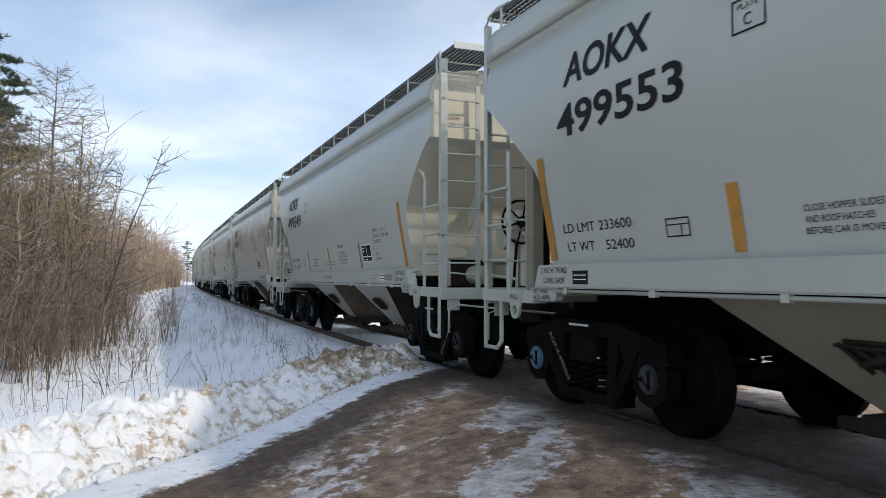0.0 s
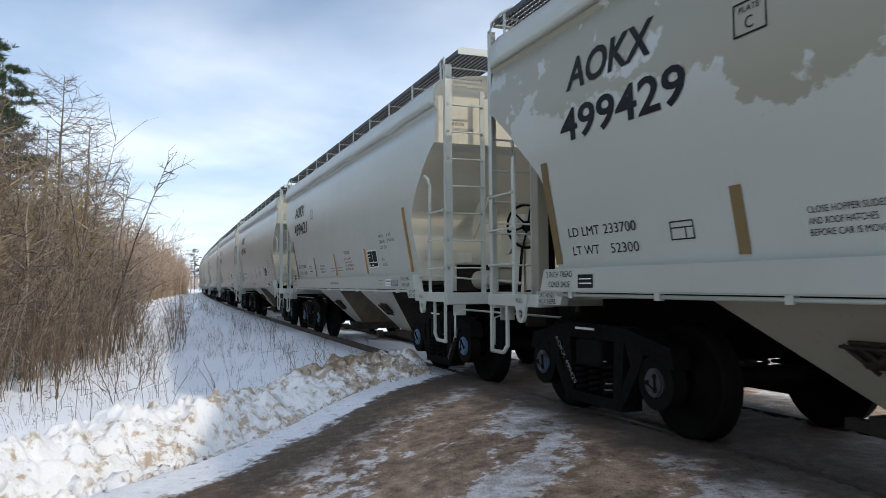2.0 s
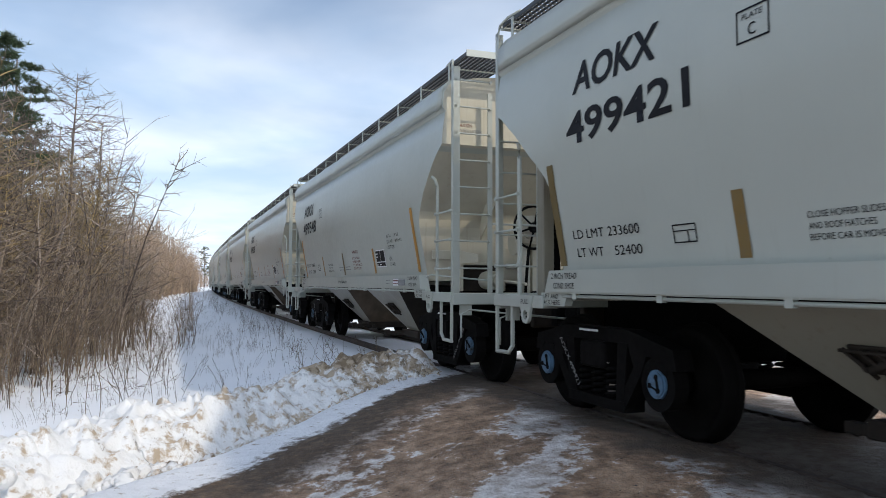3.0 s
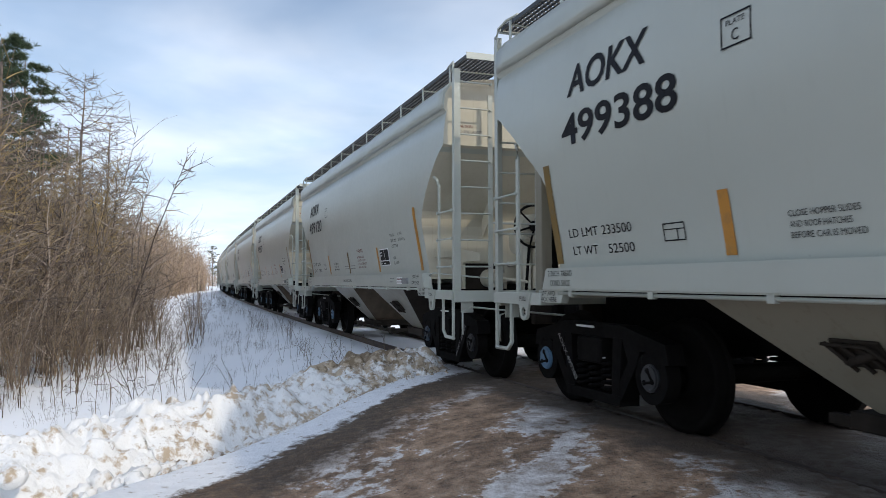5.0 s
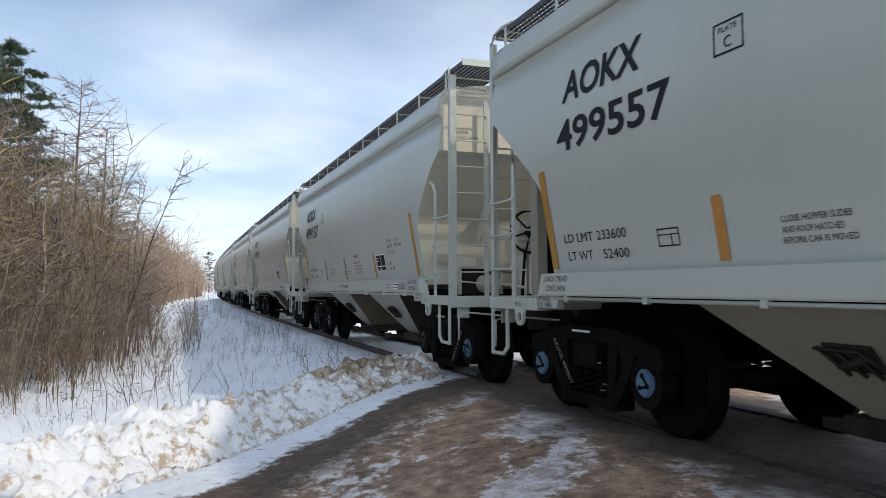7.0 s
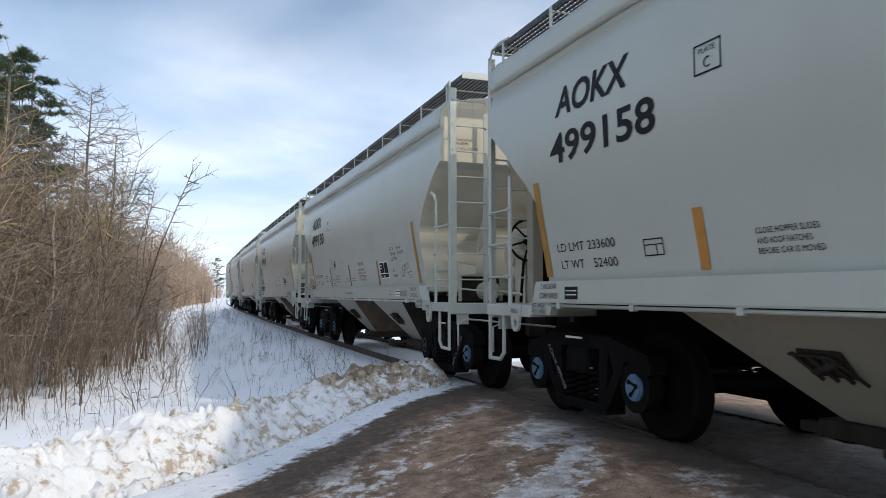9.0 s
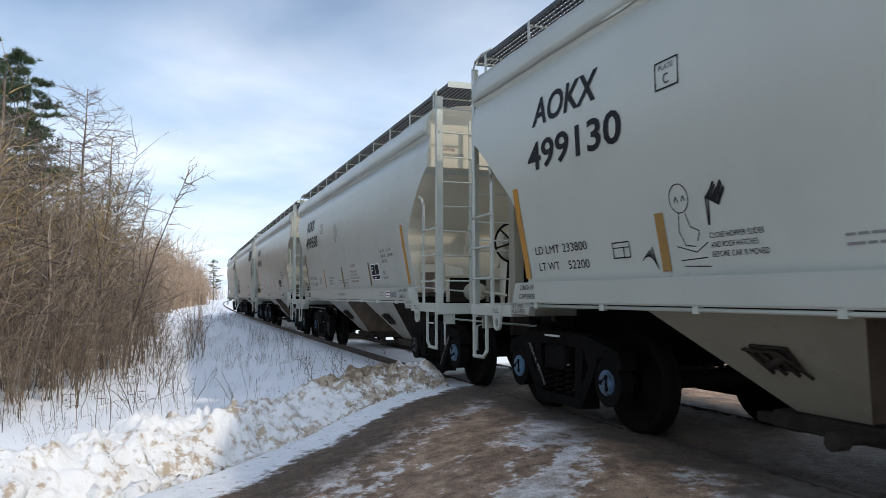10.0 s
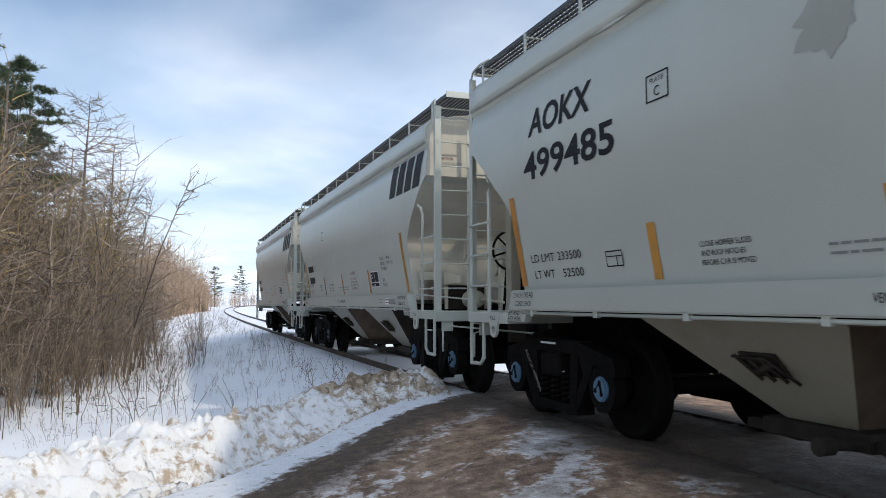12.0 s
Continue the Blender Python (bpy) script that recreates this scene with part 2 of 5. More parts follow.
def lattice(x, y, seed):
    """Value noise on whole-number lattice points, for arrays."""
    def rnd(i, j):
        h = np.sin(i * 127.1 + j * 311.7 + seed * 74.7) * 43758.5453
        return h - np.floor(h)
    i, j = np.floor(x), np.floor(y)
    u, v = x - i, y - j
    u, v = u * u * (3 - 2 * u), v * v * (3 - 2 * v)
    return (rnd(i, j) * (1 - u) + rnd(i + 1, j) * u) * (1 - v) + (rnd(i, j + 1) * (1 - u) + rnd(i + 1, j + 1) * u) * v


def rough_noise(x, y, scale, octaves, seed):
    total, amp, norm = 0.0, 1.0, 0.0
    for o in range(octaves):
        total = total + amp * (lattice(x / scale + 17 * o, y / scale - 9 * o, seed + o) - 0.5)
        norm += amp
        scale, amp = scale * 0.5, amp * 0.5
    return total / norm * 2


def line_y(x):
    d = np.minimum(0.0, x - BEND_AT)
    return BEND * d * d


# the road crosses the track aslant; v is the distance into the road from its snowy edge
EDGE_P, EDGE_N = (-8.2, -2.95), (0.715, 0.699)


def road_in(x, y):
    return (x - EDGE_P[0]) * EDGE_N[0] + (y - EDGE_P[1]) * EDGE_N[1]


ROAD_W = 9.5


def road_height(x, y):
    off = np.abs(y - line_y(x))
    return GRADE * x - 0.02 - 0.34 * smooth(1.2, 4.6, off) - 0.25 * smooth(5, 25, off)


def ground_height(x, y):
    off = np.abs(y - line_y(x))
    wild = GRADE * x - 0.115 - 0.135 * smooth(1.15, 1.8, off) - 0.36 * smooth(1.7, 4.2, off) + 0.06 * rough_noise(x, y, 3.0, 4, 3) * smooth(1.3, 2.5, off)
    wild = wild + 0.15 * rough_noise(x, y, 18.0, 3, 8) * smooth(6, 14, off)
    v = road_in(x, y)
    on = smooth(-0.9, -0.1, v) * (1 - smooth(ROAD_W + 0.2, ROAD_W + 1.2, v))
    road = road_height(x, y) + 0.012 * rough_noise(x, y, 0.5, 3, 5) * smooth(1.3, 2.2, off)
    return wild * (1 - on) + road * on


def sheet_height(x, y):
    """The ground sheet, sunk a hand's width where the road lies over it."""
    v = road_in(x, y)
    along = np.abs(-(x - EDGE_P[0]) * EDGE_N[1] + (y - EDGE_P[1]) * EDGE_N[0])
    return ground_height(x, y) - 0.1 * smooth(-1.3, -0.9, v) * (1 - smooth(ROAD_W + 0.6, ROAD_W + 1.0, v)) * (1 - smooth(50, 58, along))


def grid_mesh(name, xs, ys, height, mat, kind="structure"):
    gx, gy = np.meshgrid(xs, ys, indexing="ij")
    gz = height(gx, gy)
    co = np.stack([gx, gy, gz], -1).reshape(-1, 3)
    nx, ny = len(xs), len(ys)
    a = (np.arange(nx - 1)[:, None] * ny + np.arange(ny - 1)[None, :]).ravel()
    return quads(name, co, np.stack([a, a + ny, a + ny + 1, a + 1], 1), mat)


def quads(name, co, faces, mat, smooth_faces=True):
    """One mesh from arrays of corners and of faces with equal corner counts."""
    me = bpy.data.meshes.new(name)
    n, k = faces.shape
    me.vertices.add(len(co)); me.loops.add(n * k); me.polygons.add(n)
    me.vertices.foreach_set("co", np.asarray(co, np.float32).ravel())
    me.loops.foreach_set("vertex_index", faces.astype(np.int32).ravel())
    me.polygons.foreach_set("loop_start", np.arange(0, n * k, k, dtype=np.int32))
    me.polygons.foreach_set("use_smooth", np.full(n, smooth_faces))
    me.update(calc_edges=True)
    me.materials.append(mat)
    return new(name, me)


def spaced(lo, hi, fine_lo, fine_hi, step, grow=1.13):
    mid = list(np.arange(fine_lo, fine_hi + 1e-6, step))
    out, s = [], step
    while mid[-1] < hi:
        s *= grow
        mid.append(mid[-1] + s)
    s, x = step, fine_lo
    while x > lo:
        s *= grow
        x -= s
        out.append(x)
    return np.array(out[::-1] + mid)


def snow_material():
    n = Nodes("trodden_snow", 0.75)
    n.bsdf.inputs["Subsurface Weight"].default_value = 0.0
    big, mid, fine = n.noise(0.35, 5), n.noise(2.5, 6, 0.6), n.noise(26.0, 5)
    col = n.mix(n.mask(big, 0.3, 0.7), (0.88, 0.89, 0.91), (0.81, 0.83, 0.86))
    col = n.mix(n.math("MULTIPLY", n.mask(mid, 0.66, 0.82), 0.5), col, (0.5, 0.42, 0.32))
    n.color(col).rough(fine, 0.6, 0.9)
    n.bump(n.math("ADD", mid, n.math("MULTIPLY", fine, 0.25)), 0.6, 0.05)
    return n.mat


def road_material():
    """Frozen mud with worn wheel tracks, thawed wet spots and packed snow left between them."""
    n = Nodes("frozen_mud_road", 0.8)
    c = n.coords()
    turned = n.add("ShaderNodeMapping", [("Vector", c)])
    turned.inputs["Rotation"].default_value = (0, 0, radians(-44.4))   # u across the road, v along it
    s = n.add("ShaderNodeSeparateXYZ", [("Vector", turned.outputs[0])])
    across = n.math("SUBTRACT", s.outputs["X"], ROAD_OFFSET)
    stretch = n.add("ShaderNodeMapping", [("Vector", turned.outputs[0])])
    stretch.inputs["Scale"].default_value = (1.0, 0.3, 1.0)
    streaky = n.noise(1.25, 8, 0.62, stretch.outputs[0])
    grain, clod, wide = n.noise(38.0, 5), n.noise(6.0, 7, 0.68), n.noise(0.5, 4)
    mud = n.ramp(clod, [(0.33, (0.11, 0.062, 0.035)), (0.5, (0.31, 0.195, 0.12)), (0.68, (0.55, 0.375, 0.25))])
    mud = n.mix(n.mask(wide, 0.35, 0.7), mud, n.mix(1.0, mud, (1.3, 1.25, 1.18), "MULTIPLY"))
    mud = n.mix(n.math("MULTIPLY", n.mask(grain, 0.48, 0.7), 0.55), mud, (0.3, 0.24, 0.18))
    mud = n.mix(n.mask(n.noise(17.0, 6, 0.7), 0.6, 0.68), mud, (0.03, 0.022, 0.016))
    # snow left in ribbons along the road, broken up at two scales
    broken = n.math("ADD", n.math("MULTIPLY", streaky, 0.75), n.math("MULTIPLY", clod, 0.25))
    wave = n.add("ShaderNodeMath", op="SINE")
    n.link(n.math("MULTIPLY_ADD", across, 2.9), wave.inputs[0])
    ribbon = n.math("ADD", broken, n.math("MULTIPLY", wave.outputs[0], 0.045))
    left = n.mask(n.math("ADD", ribbon, n.math("MULTIPLY", n.math("SUBTRACT", n.noise(14.0, 6, 0.7), 0.5), 0.26)), 0.522, 0.556)
    # the snowy verge
    wander = n.math("MULTIPLY", n.math("SUBTRACT", n.noise(1.4, 6, 0.6, stretch.outputs[0]), 0.5), 1.0)
    crumble = n.math("MULTIPLY", n.math("SUBTRACT", n.noise(6.5, 8, 0.75), 0.5), 0.8)
    ragged = n.math("ADD", across, n.math("ADD", wander, crumble))
    verge = n.add("ShaderNodeMapRange", [("Value", ragged)])
    verge.inputs["From Min"].default_value, verge.inputs["From Max"].default_value = 0.4, 0.26
    far_verge = n.add("ShaderNodeMapRange", [("Value", ragged)])
    far_verge.inputs["From Min"].default_value, far_verge.inputs["From Max"].default_value = ROAD_W - 0.3, ROAD_W + 0.1
    # bare earth next to the verge
    earth = n.add("ShaderNodeMapRange", [("Value", ragged)])
    earth.inputs["From Min"].default_value, earth.inputs["From Max"].default_value = 1.3, 0.85
    mud = n.mix(n.math("MULTIPLY", earth.outputs[0], 0.9), mud, n.ramp(n.noise(9.0, 8, 0.75), [(0.34, (0.018, 0.012, 0.007)), (0.54, (0.075, 0.048, 0.027)), (0.74, (0.24, 0.165, 0.095))]))
    ice = n.mix(n.mask(clod, 0.38, 0.62), (0.42, 0.34, 0.28), (0.84, 0.8, 0.77))
    col = n.mix(n.math("MULTIPLY", left, n.math("SUBTRACT", 1.0, earth.outputs[0])), mud, ice)
    snow = n.mix(n.mask(clod, 0.4, 0.7), (0.87, 0.88, 0.9), (0.76, 0.77, 0.79))
    # oily, wet ballast dirt along the rails, with the train's shade in its colour
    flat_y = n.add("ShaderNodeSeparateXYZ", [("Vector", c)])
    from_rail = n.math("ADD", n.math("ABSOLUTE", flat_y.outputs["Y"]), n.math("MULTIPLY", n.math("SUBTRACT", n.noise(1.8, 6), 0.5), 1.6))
    rail_band = n.add("ShaderNodeMapRange", [("Value", from_rail)])
    rail_band.inputs["From Min"].default_value, rail_band.inputs["From Max"].default_value = 1.75, 1.15
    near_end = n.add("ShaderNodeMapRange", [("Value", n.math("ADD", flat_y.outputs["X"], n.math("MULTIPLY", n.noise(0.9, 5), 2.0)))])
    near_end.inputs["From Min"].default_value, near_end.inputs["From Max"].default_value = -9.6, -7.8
    packed = n.mask(n.math("ADD", n.math("MULTIPLY", clod, 0.4), n.math("MULTIPLY", streaky, 0.6)), 0.42, 0.52)
    col = n.mix(n.math("MULTIPLY", n.math("MULTIPLY", rail_band.outputs[0], packed), n.math("SUBTRACT", 1.0, near_end.outputs[0])), col, n.mix(clod, (0.4, 0.37, 0.34), (0.7, 0.7, 0.71)))
    # near the crossing the dirt is darkened further, as shade below the cars
    col = n.mix(n.math("MULTIPLY", n.math("MULTIPLY", rail_band.outputs[0], near_end.outputs[0]), 0.92), col, n.mix(clod, (0.032, 0.023, 0.016), (0.11, 0.08, 0.057)))
    edge = n.math("MAXIMUM", verge.outputs[0], far_verge.outputs[0])
    col = n.mix(edge, col, n.mix(n.mask(n.noise(8.0, 7, 0.7), 0.58, 0.68), snow, (0.3, 0.24, 0.17)))
    n.color(col).rough(streaky, 0.45, 0.95)
    n.bump(n.math("ADD", n.math("MULTIPLY", clod, 1.0), n.math("MULTIPLY", grain, 0.45)), 1.0, 0.05)
    return n.mat


ROAD_OFFSET = EDGE_P[0] * EDGE_N[0] + EDGE_P[1] * EDGE_N[1]
SNOW = snow_material()
MUD = road_material()


def dirty_snow_material():
    n = Nodes("ploughed_dirty_snow", 0.8)
    big, mid, fine = n.noise(1.1, 6, 0.6), n.noise(7.0, 7, 0.65), n.noise(30.0, 5)
    s = n.add("ShaderNodeSeparateXYZ", [("Vector", n.coords())])
    toward = n.add("ShaderNodeMapRange", [("Value", s.outputs["Y"])])
    toward.inputs["From Min"].default_value, toward.inputs["From Max"].default_value = -5.5, -1.6
    toward.inputs["To Min"].default_value, toward.inputs["To Max"].default_value = -0.05, 0.07
    grit = n.math("ADD", n.math("ADD", n.math("MULTIPLY", mid, 0.6), n.math("MULTIPLY", big, 0.4)), toward.outputs[0])
    col = n.mix(n.mask(grit, 0.5, 0.57), (0.76, 0.755, 0.74), (0.43, 0.345, 0.25))
    col = n.mix(n.mask(n.math("ADD", n.math("ADD", n.math("MULTIPLY", n.noise(9.0, 6, 0.7), 0.6), n.math("MULTIPLY", big, 0.4)), toward.outputs[0]), 0.56, 0.62), col, (0.2, 0.145, 0.09))
    n.color(col)
    n.bump(n.math("ADD", mid, n.math("MULTIPLY", fine, 0.35)), 0.7, 0.045)
    return n.mat


BANK_SNOW = dirty_snow_material()

xs = spaced(-2500, 2500, -24, 3, 0.12, 1.09)
ys = spaced(-2500, 2500, -9, 5, 0.12, 1.09)
ground = tagged(grid_mesh("ground", xs, ys, sheet_height, SNOW), "snow-covered ground with dry weeds, beside the track", "ground", kind="structure")


def build_road():
    """The mud road, a sheet just over the ground, set aslant to the track."""
    vs, ws = np.arange(-1.6, ROAD_W + 1.2, 0.09), spaced(-60, 60, -9, 6, 0.12, 1.08)
    along = (-EDGE_N[1], EDGE_N[0])
    gv, gw = np.meshgrid(vs, ws, indexing="ij")
    gx = EDGE_P[0] + gv * EDGE_N[0] + gw * along[0]
    gy = EDGE_P[1] + gv * EDGE_N[1] + gw * along[1]
    off = np.abs(gy - line_y(gx))
    slots = np.where((np.abs(off - 0.68) < 0.05), 0.035, 0.0)
    rut = 0.03 * np.sin(gv * 2.9) * smooth(2.0, 3.5, off)
    gz = ground_height(gx, gy) + 0.014 - slots + rut * smooth(0, 1, gv) * (1 - smooth(ROAD_W - 1, ROAD_W, gv)) - 0.02 * (1 - smooth(-1.6, -1.3, gv))
    gz = gz + 0.016 * rough_noise(gx, gy, 0.35, 3, 21) * smooth(1.6, 2.4, off)
    co = np.stack([gx, gy, gz], -1).reshape(-1, 3)
    nx, ny = gx.shape
    a = (np.arange(nx - 1)[:, None] * ny + np.arange(ny - 1)[None, :]).ravel()
    return quads("road", co, np.stack([a, a + ny, a + ny + 1, a + 1], 1), MUD)


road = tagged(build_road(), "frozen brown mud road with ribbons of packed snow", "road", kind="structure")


def build_bank(name, crest, width, seed, label):
    """A ploughed snow bank along a crest of (x, y, z) points, lumpy and undercut."""
    pts = [Vector(p) for p in crest]
    cum = [0.0]
    for a, b in zip(pts, pts[1:]):
        cum.append(cum[-1] + (b - a).length)
    nl, nw = int(cum[-1] / 0.032), 64
    s = np.linspace(0, cum[-1], nl)
    P = np.stack([np.interp(s, cum, [p[i] for p in pts]) for i in range(3)], 1)
    T = np.gradient(P[:, :2], axis=0)
    T /= np.linalg.norm(T, axis=1)[:, None]
    N = np.stack([-T[:, 1], T[:, 0]], 1)
    w = np.linspace(-1, 1, nw)
    gx = P[:, 0][:, None] + N[:, 0][:, None] * w * width
    gy = P[:, 1][:, None] + N[:, 1][:, None] * w * width
    ends = np.minimum(smooth(0, 0.5, s), smooth(cum[-1], cum[-1] - 0.34, s))[:, None]
    base = ground_height(gx, gy) - 0.05
    bx, by = gx + 0.1 * rough_noise(gx, gy, 0.3, 2, seed + 31), gy + 0.1 * rough_noise(gx, gy, 0.3, 2, seed + 37)
    block = lattice(bx / 0.3, by / 0.3, seed + 5)
    lump = rough_noise(gx, gy, 0.8, 2, seed) * 0.36 + np.abs(rough_noise(bx, by, 0.34, 2, seed + 9)) * 0.5 + smooth(0.3, 0.9, block) * 0.08 + np.abs(rough_noise(bx, by, 0.13, 2, seed + 3)) * 0.3 - 0.2
    prof = np.clip(1 - np.abs(w) ** 2.3, 0, 1)[None, :] * ends
    rise = (P[:, 2][:, None] - base) * prof
    gz = base + rise * 0.9 + lump * 0.43 * np.sqrt(np.clip(prof, 0, 1))
    co = np.stack([gx, gy, gz], -1).reshape(-1, 3)
    a = (np.arange(nl - 1)[:, None] * nw + np.arange(nw - 1)[None, :]).ravel()
    return tagged(quads(name, co, np.stack([a, a + nw, a + nw + 1, a + 1], 1), BANK_SNOW), label, "snow bank", kind="stuff")


build_bank("snow_bank", [(-2.5, -12.2, -0.25), (-6.0, -8.2, -0.2), (-7.7, -6.2, -0.2), (-8.5, -5.33, -0.12), (-9.3, -4.18, -0.03), (-10.1, -2.66, 0.06), (-10.4, -1.9, 0.2), (-10.55, -1.02, 0.22)], 0.84, 4, "ploughed snow bank, soiled with brown grit, beside the road")
build_bank("snow_bank", [(-13.2, 2.2, 0.25), (-15.0, 4.6, 0.2), (-19.0, 9.0, 0.1)], 0.9, 14, "ploughed snow bank beyond the track, beside the road")


def build_chunks():
    """Frozen clods thrown out by the plough, along the bank's foot and on the verge."""
    rng = np.random.default_rng(77)
    src = bmesh.new()
    bmesh.ops.create_icosphere(src, subdivisions=2, radius=1)
    base = np.array([v.co[:] for v in src.verts])
    tri = np.array([[v.index for v in f.verts] for f in src.faces])
    src.free()
    co, fa, n = [], [], 0
    foot = [(-6.9, -6.4), (-7.3, -5.5), (-7.75, -4.7), (-8.75, -3.5), (-9.6, -2.35), (-9.85, -1.4)]
    for i in range(480):
        s = rng.uniform(0, len(foot) - 1.001)
        k, f = int(s), s - int(s)
        p = np.array(foot[k]) * (1 - f) + np.array(foot[k + 1]) * f
        off = rng.normal(-0.1, 0.24)
        p = p + np.array(EDGE_N) * min(off, 0.35)
        size = rng.uniform(0.018, 0.06) if rng.random() < 0.93 else rng.uniform(0.07, 0.12)
        shape = base * rng.uniform(0.7, 1.2, 3) * size
        shape = shape * (1 + 0.35 * np.sin(base[:, :1] * rng.uniform(2, 5) + base[:, 1:2] * rng.uniform(2, 5) + rng.uniform(0, 6)))
        z = float(ground_height(np.array(p[0]), np.array(p[1]))) + size * 0.45
        if i == 0:
            p, shape, z = np.array([-6.85, -5.95]), base * [0.13, 0.12, 0.1], -0.33
        co.append(shape + [p[0], p[1], z])
        fa.append(tri + n)
        n += len(base)
    return tagged(quads("snow_clods", np.concatenate(co), np.concatenate(fa), BANK_SNOW, True), "frozen snow clods scattered along the road's edge", "snow", kind="stuff")


build_chunks()


# ---- track ----
def tube(path, radius, sides=6, closed=False):
    """A bmesh tube along points."""
    bm = bmesh.new()
    add_tube(bm, path, radius, sides)
    return bm


def add_tube(bm, path, radius, sides=6):
    path = [Vector(p) for p in path]
    rings = []
    for i, p in enumerate(path):
        d = (path[min(i + 1, len(path) - 1)] - path[max(i - 1, 0)]).normalized()
        side = d.cross(Vector((0, 0, 1)) if abs(d.z) < 0.9 else Vector((1, 0, 0))).normalized()
        up = side.cross(d)
        r = radius[i] if isinstance(radius, (list, tuple)) else radius
        rings.append([bm.verts.new(p + side * r * math.cos(2 * math.pi * k / sides) + up * r * math.sin(2 * math.pi * k / sides)) for k in range(sides)])
    for a, b in zip(rings, rings[1:]):
        for k in range(sides):
            f = bm.faces.new((a[k], a[(k + 1) % sides], b[(k + 1) % sides], b[k]))
            f.smooth = sides > 4
    bm.faces.new(rings[0][::-1])
    bm.faces.new(rings[-1])


def add_box(bm, lo, hi, bevel=0.0):
    lo, hi = Vector(lo), Vector(hi)
    m = Matrix.LocRotScale((lo + hi) / 2, None, hi - lo)
    made = bmesh.ops.create_cube(bm, size=1, matrix=m)["verts"]
    if bevel:
        edges = list({e for v in made for e in v.link_edges})
        bmesh.ops.bevel(bm, geom=edges, offset=bevel, segments=2, affect="EDGES", profile=0.5)


def box(lo, hi, bevel=0.0):
    bm = bmesh.new()
    add_box(bm, lo, hi, bevel)
    return bm


def part(name, bm, material, parent=None, label=""):
    """Link a bmesh (or a ready mesh) as one object under a thing or part."""
    if isinstance(bm, bmesh.types.BMesh):
        bmesh.ops.recalc_face_normals(bm, faces=bm.faces)
        me = bpy.data.meshes.new(name)
        bm.to_mesh(me)
        bm.free()
    else:
        me = bm
    if material and not me.materials:
        me.materials.append(material)
    ob = new(name, me)
    if parent:
        ob.parent = parent
    return tagged(ob, label)


def thing(name, label, category, group="", kind=""):
    return tagged(new(name), label, category, group, kind)


def extrude_profile(profile, axis_pts):
    """Sweep a closed (side, up) profile along plan points given as (x, y, z, dx, dy)."""
    co, n = [], len(profile)
    for x, y, z, dx, dy in axis_pts:
        for a, b in profile:
            co.append((x - dy * a, y + dx * a, z + b))
    f = []
    for i in range(len(axis_pts) - 1):
        for k in range(n):
            f.append((i * n + k, i * n + (k + 1) % n, (i + 1) * n + (k + 1) % n, (i + 1) * n + k))
    return np.array(co), np.array(f)


def track_points(lo, hi, step):
    out = []
    for x in np.arange(lo, hi, step):
        y, z, h = line(x)
        k = math.hypot(1, h)
        out.append((x, y, z, 1 / k, h / k))
    return out


RAIL_PROFILE = [(-0.07, -0.17), (0.07, -0.17), (0.07, -0.155), (0.012, -0.13), (0.012, -0.045), (0.036, -0.035), (0.036, -0.006), (0.026, 0.0), (-0.026, 0.0), (-0.036, -0.006), (-0.036, -0.035), (-0.012, -0.045), (-0.012, -0.13), (-0.07, -0.155)]
track = thing("railway_track", "single railway track with worn rails, ties under snow", "railway track", kind="structure")
for side in (-0.7535, 0.7535):
    co, fa = extrude_profile([(a + side, b) for a, b in RAIL_PROFILE], track_points(-420, 120, 3.0))
    r = quads("rail", co, fa, RAIL_STEEL, False)
    r.parent = track


def build_ties():
    tie = box((-0.115, -1.3, -0.34), (0.115, 1.3, -0.155), 0.012)
    me = bpy.data.meshes.new("tie")
    tie.to_mesh(me)
    tie.free()
    me.materials.append(TIMBER)
    x = -11.0
    for i in range(130):
        x -= 0.52
        y, z, h = line(x)
        t = new("tie", me)
        t.parent = track
        t.matrix_basis = pose(x, y, z + 0.01 * random.random(), 0, 0, math.degrees(math.atan(h)) + random.uniform(-1, 1))


build_ties()
# ---- hopper cars ----
SILL_U, SILL_LO, SILL_HI, SILL_Y = 4.6, 1.163, 1.364, 1.53
END_U, TRUCK_U, WHEELBASE, WHEEL_R = 5.68, 4.49, 1.778, 0.457
CAR_L = 12.8

# half section of the shell, from the sill up to the roof's ridge: (half width, height)
SECTION = [(1.39, 1.28), (1.408, 1.45), (1.462, 1.75), (1.526, 2.1), (1.573, 2.45), (1.585, 2.8), (1.566, 3.15), (1.535, 3.375), (1.522, 3.385), (1.545, 3.40), (1.565, 3.44), (1.56, 3.51), (1.55, 3.62), (1.49, 3.71), (1.38, 3.765), (1.15, 3.83), (0.8, 3.87), (0.4, 3.885), (0.0, 3.89)]


def side_y(z):
    return float(np.interp(z, [p[1] for p in SECTION[:8]], [p[0] for p in SECTION[:8]]))


# where the shell ends at each height: upright, a rounded notch, aslant, upright again
END_LINE = [(1.28, 4.56), (1.9, 4.54), (2.02, 4.55), (2.12, 4.585), (2.22, 4.65), (2.35, 4.78), (2.68, 5.16), (2.9, 5.46), (2.95, 5.56), (2.975, 5.6), (3.9, 5.6)]


def end_u(z):
    return float(np.interp(z, [p[0] for p in END_LINE], [p[1] for p in END_LINE]))


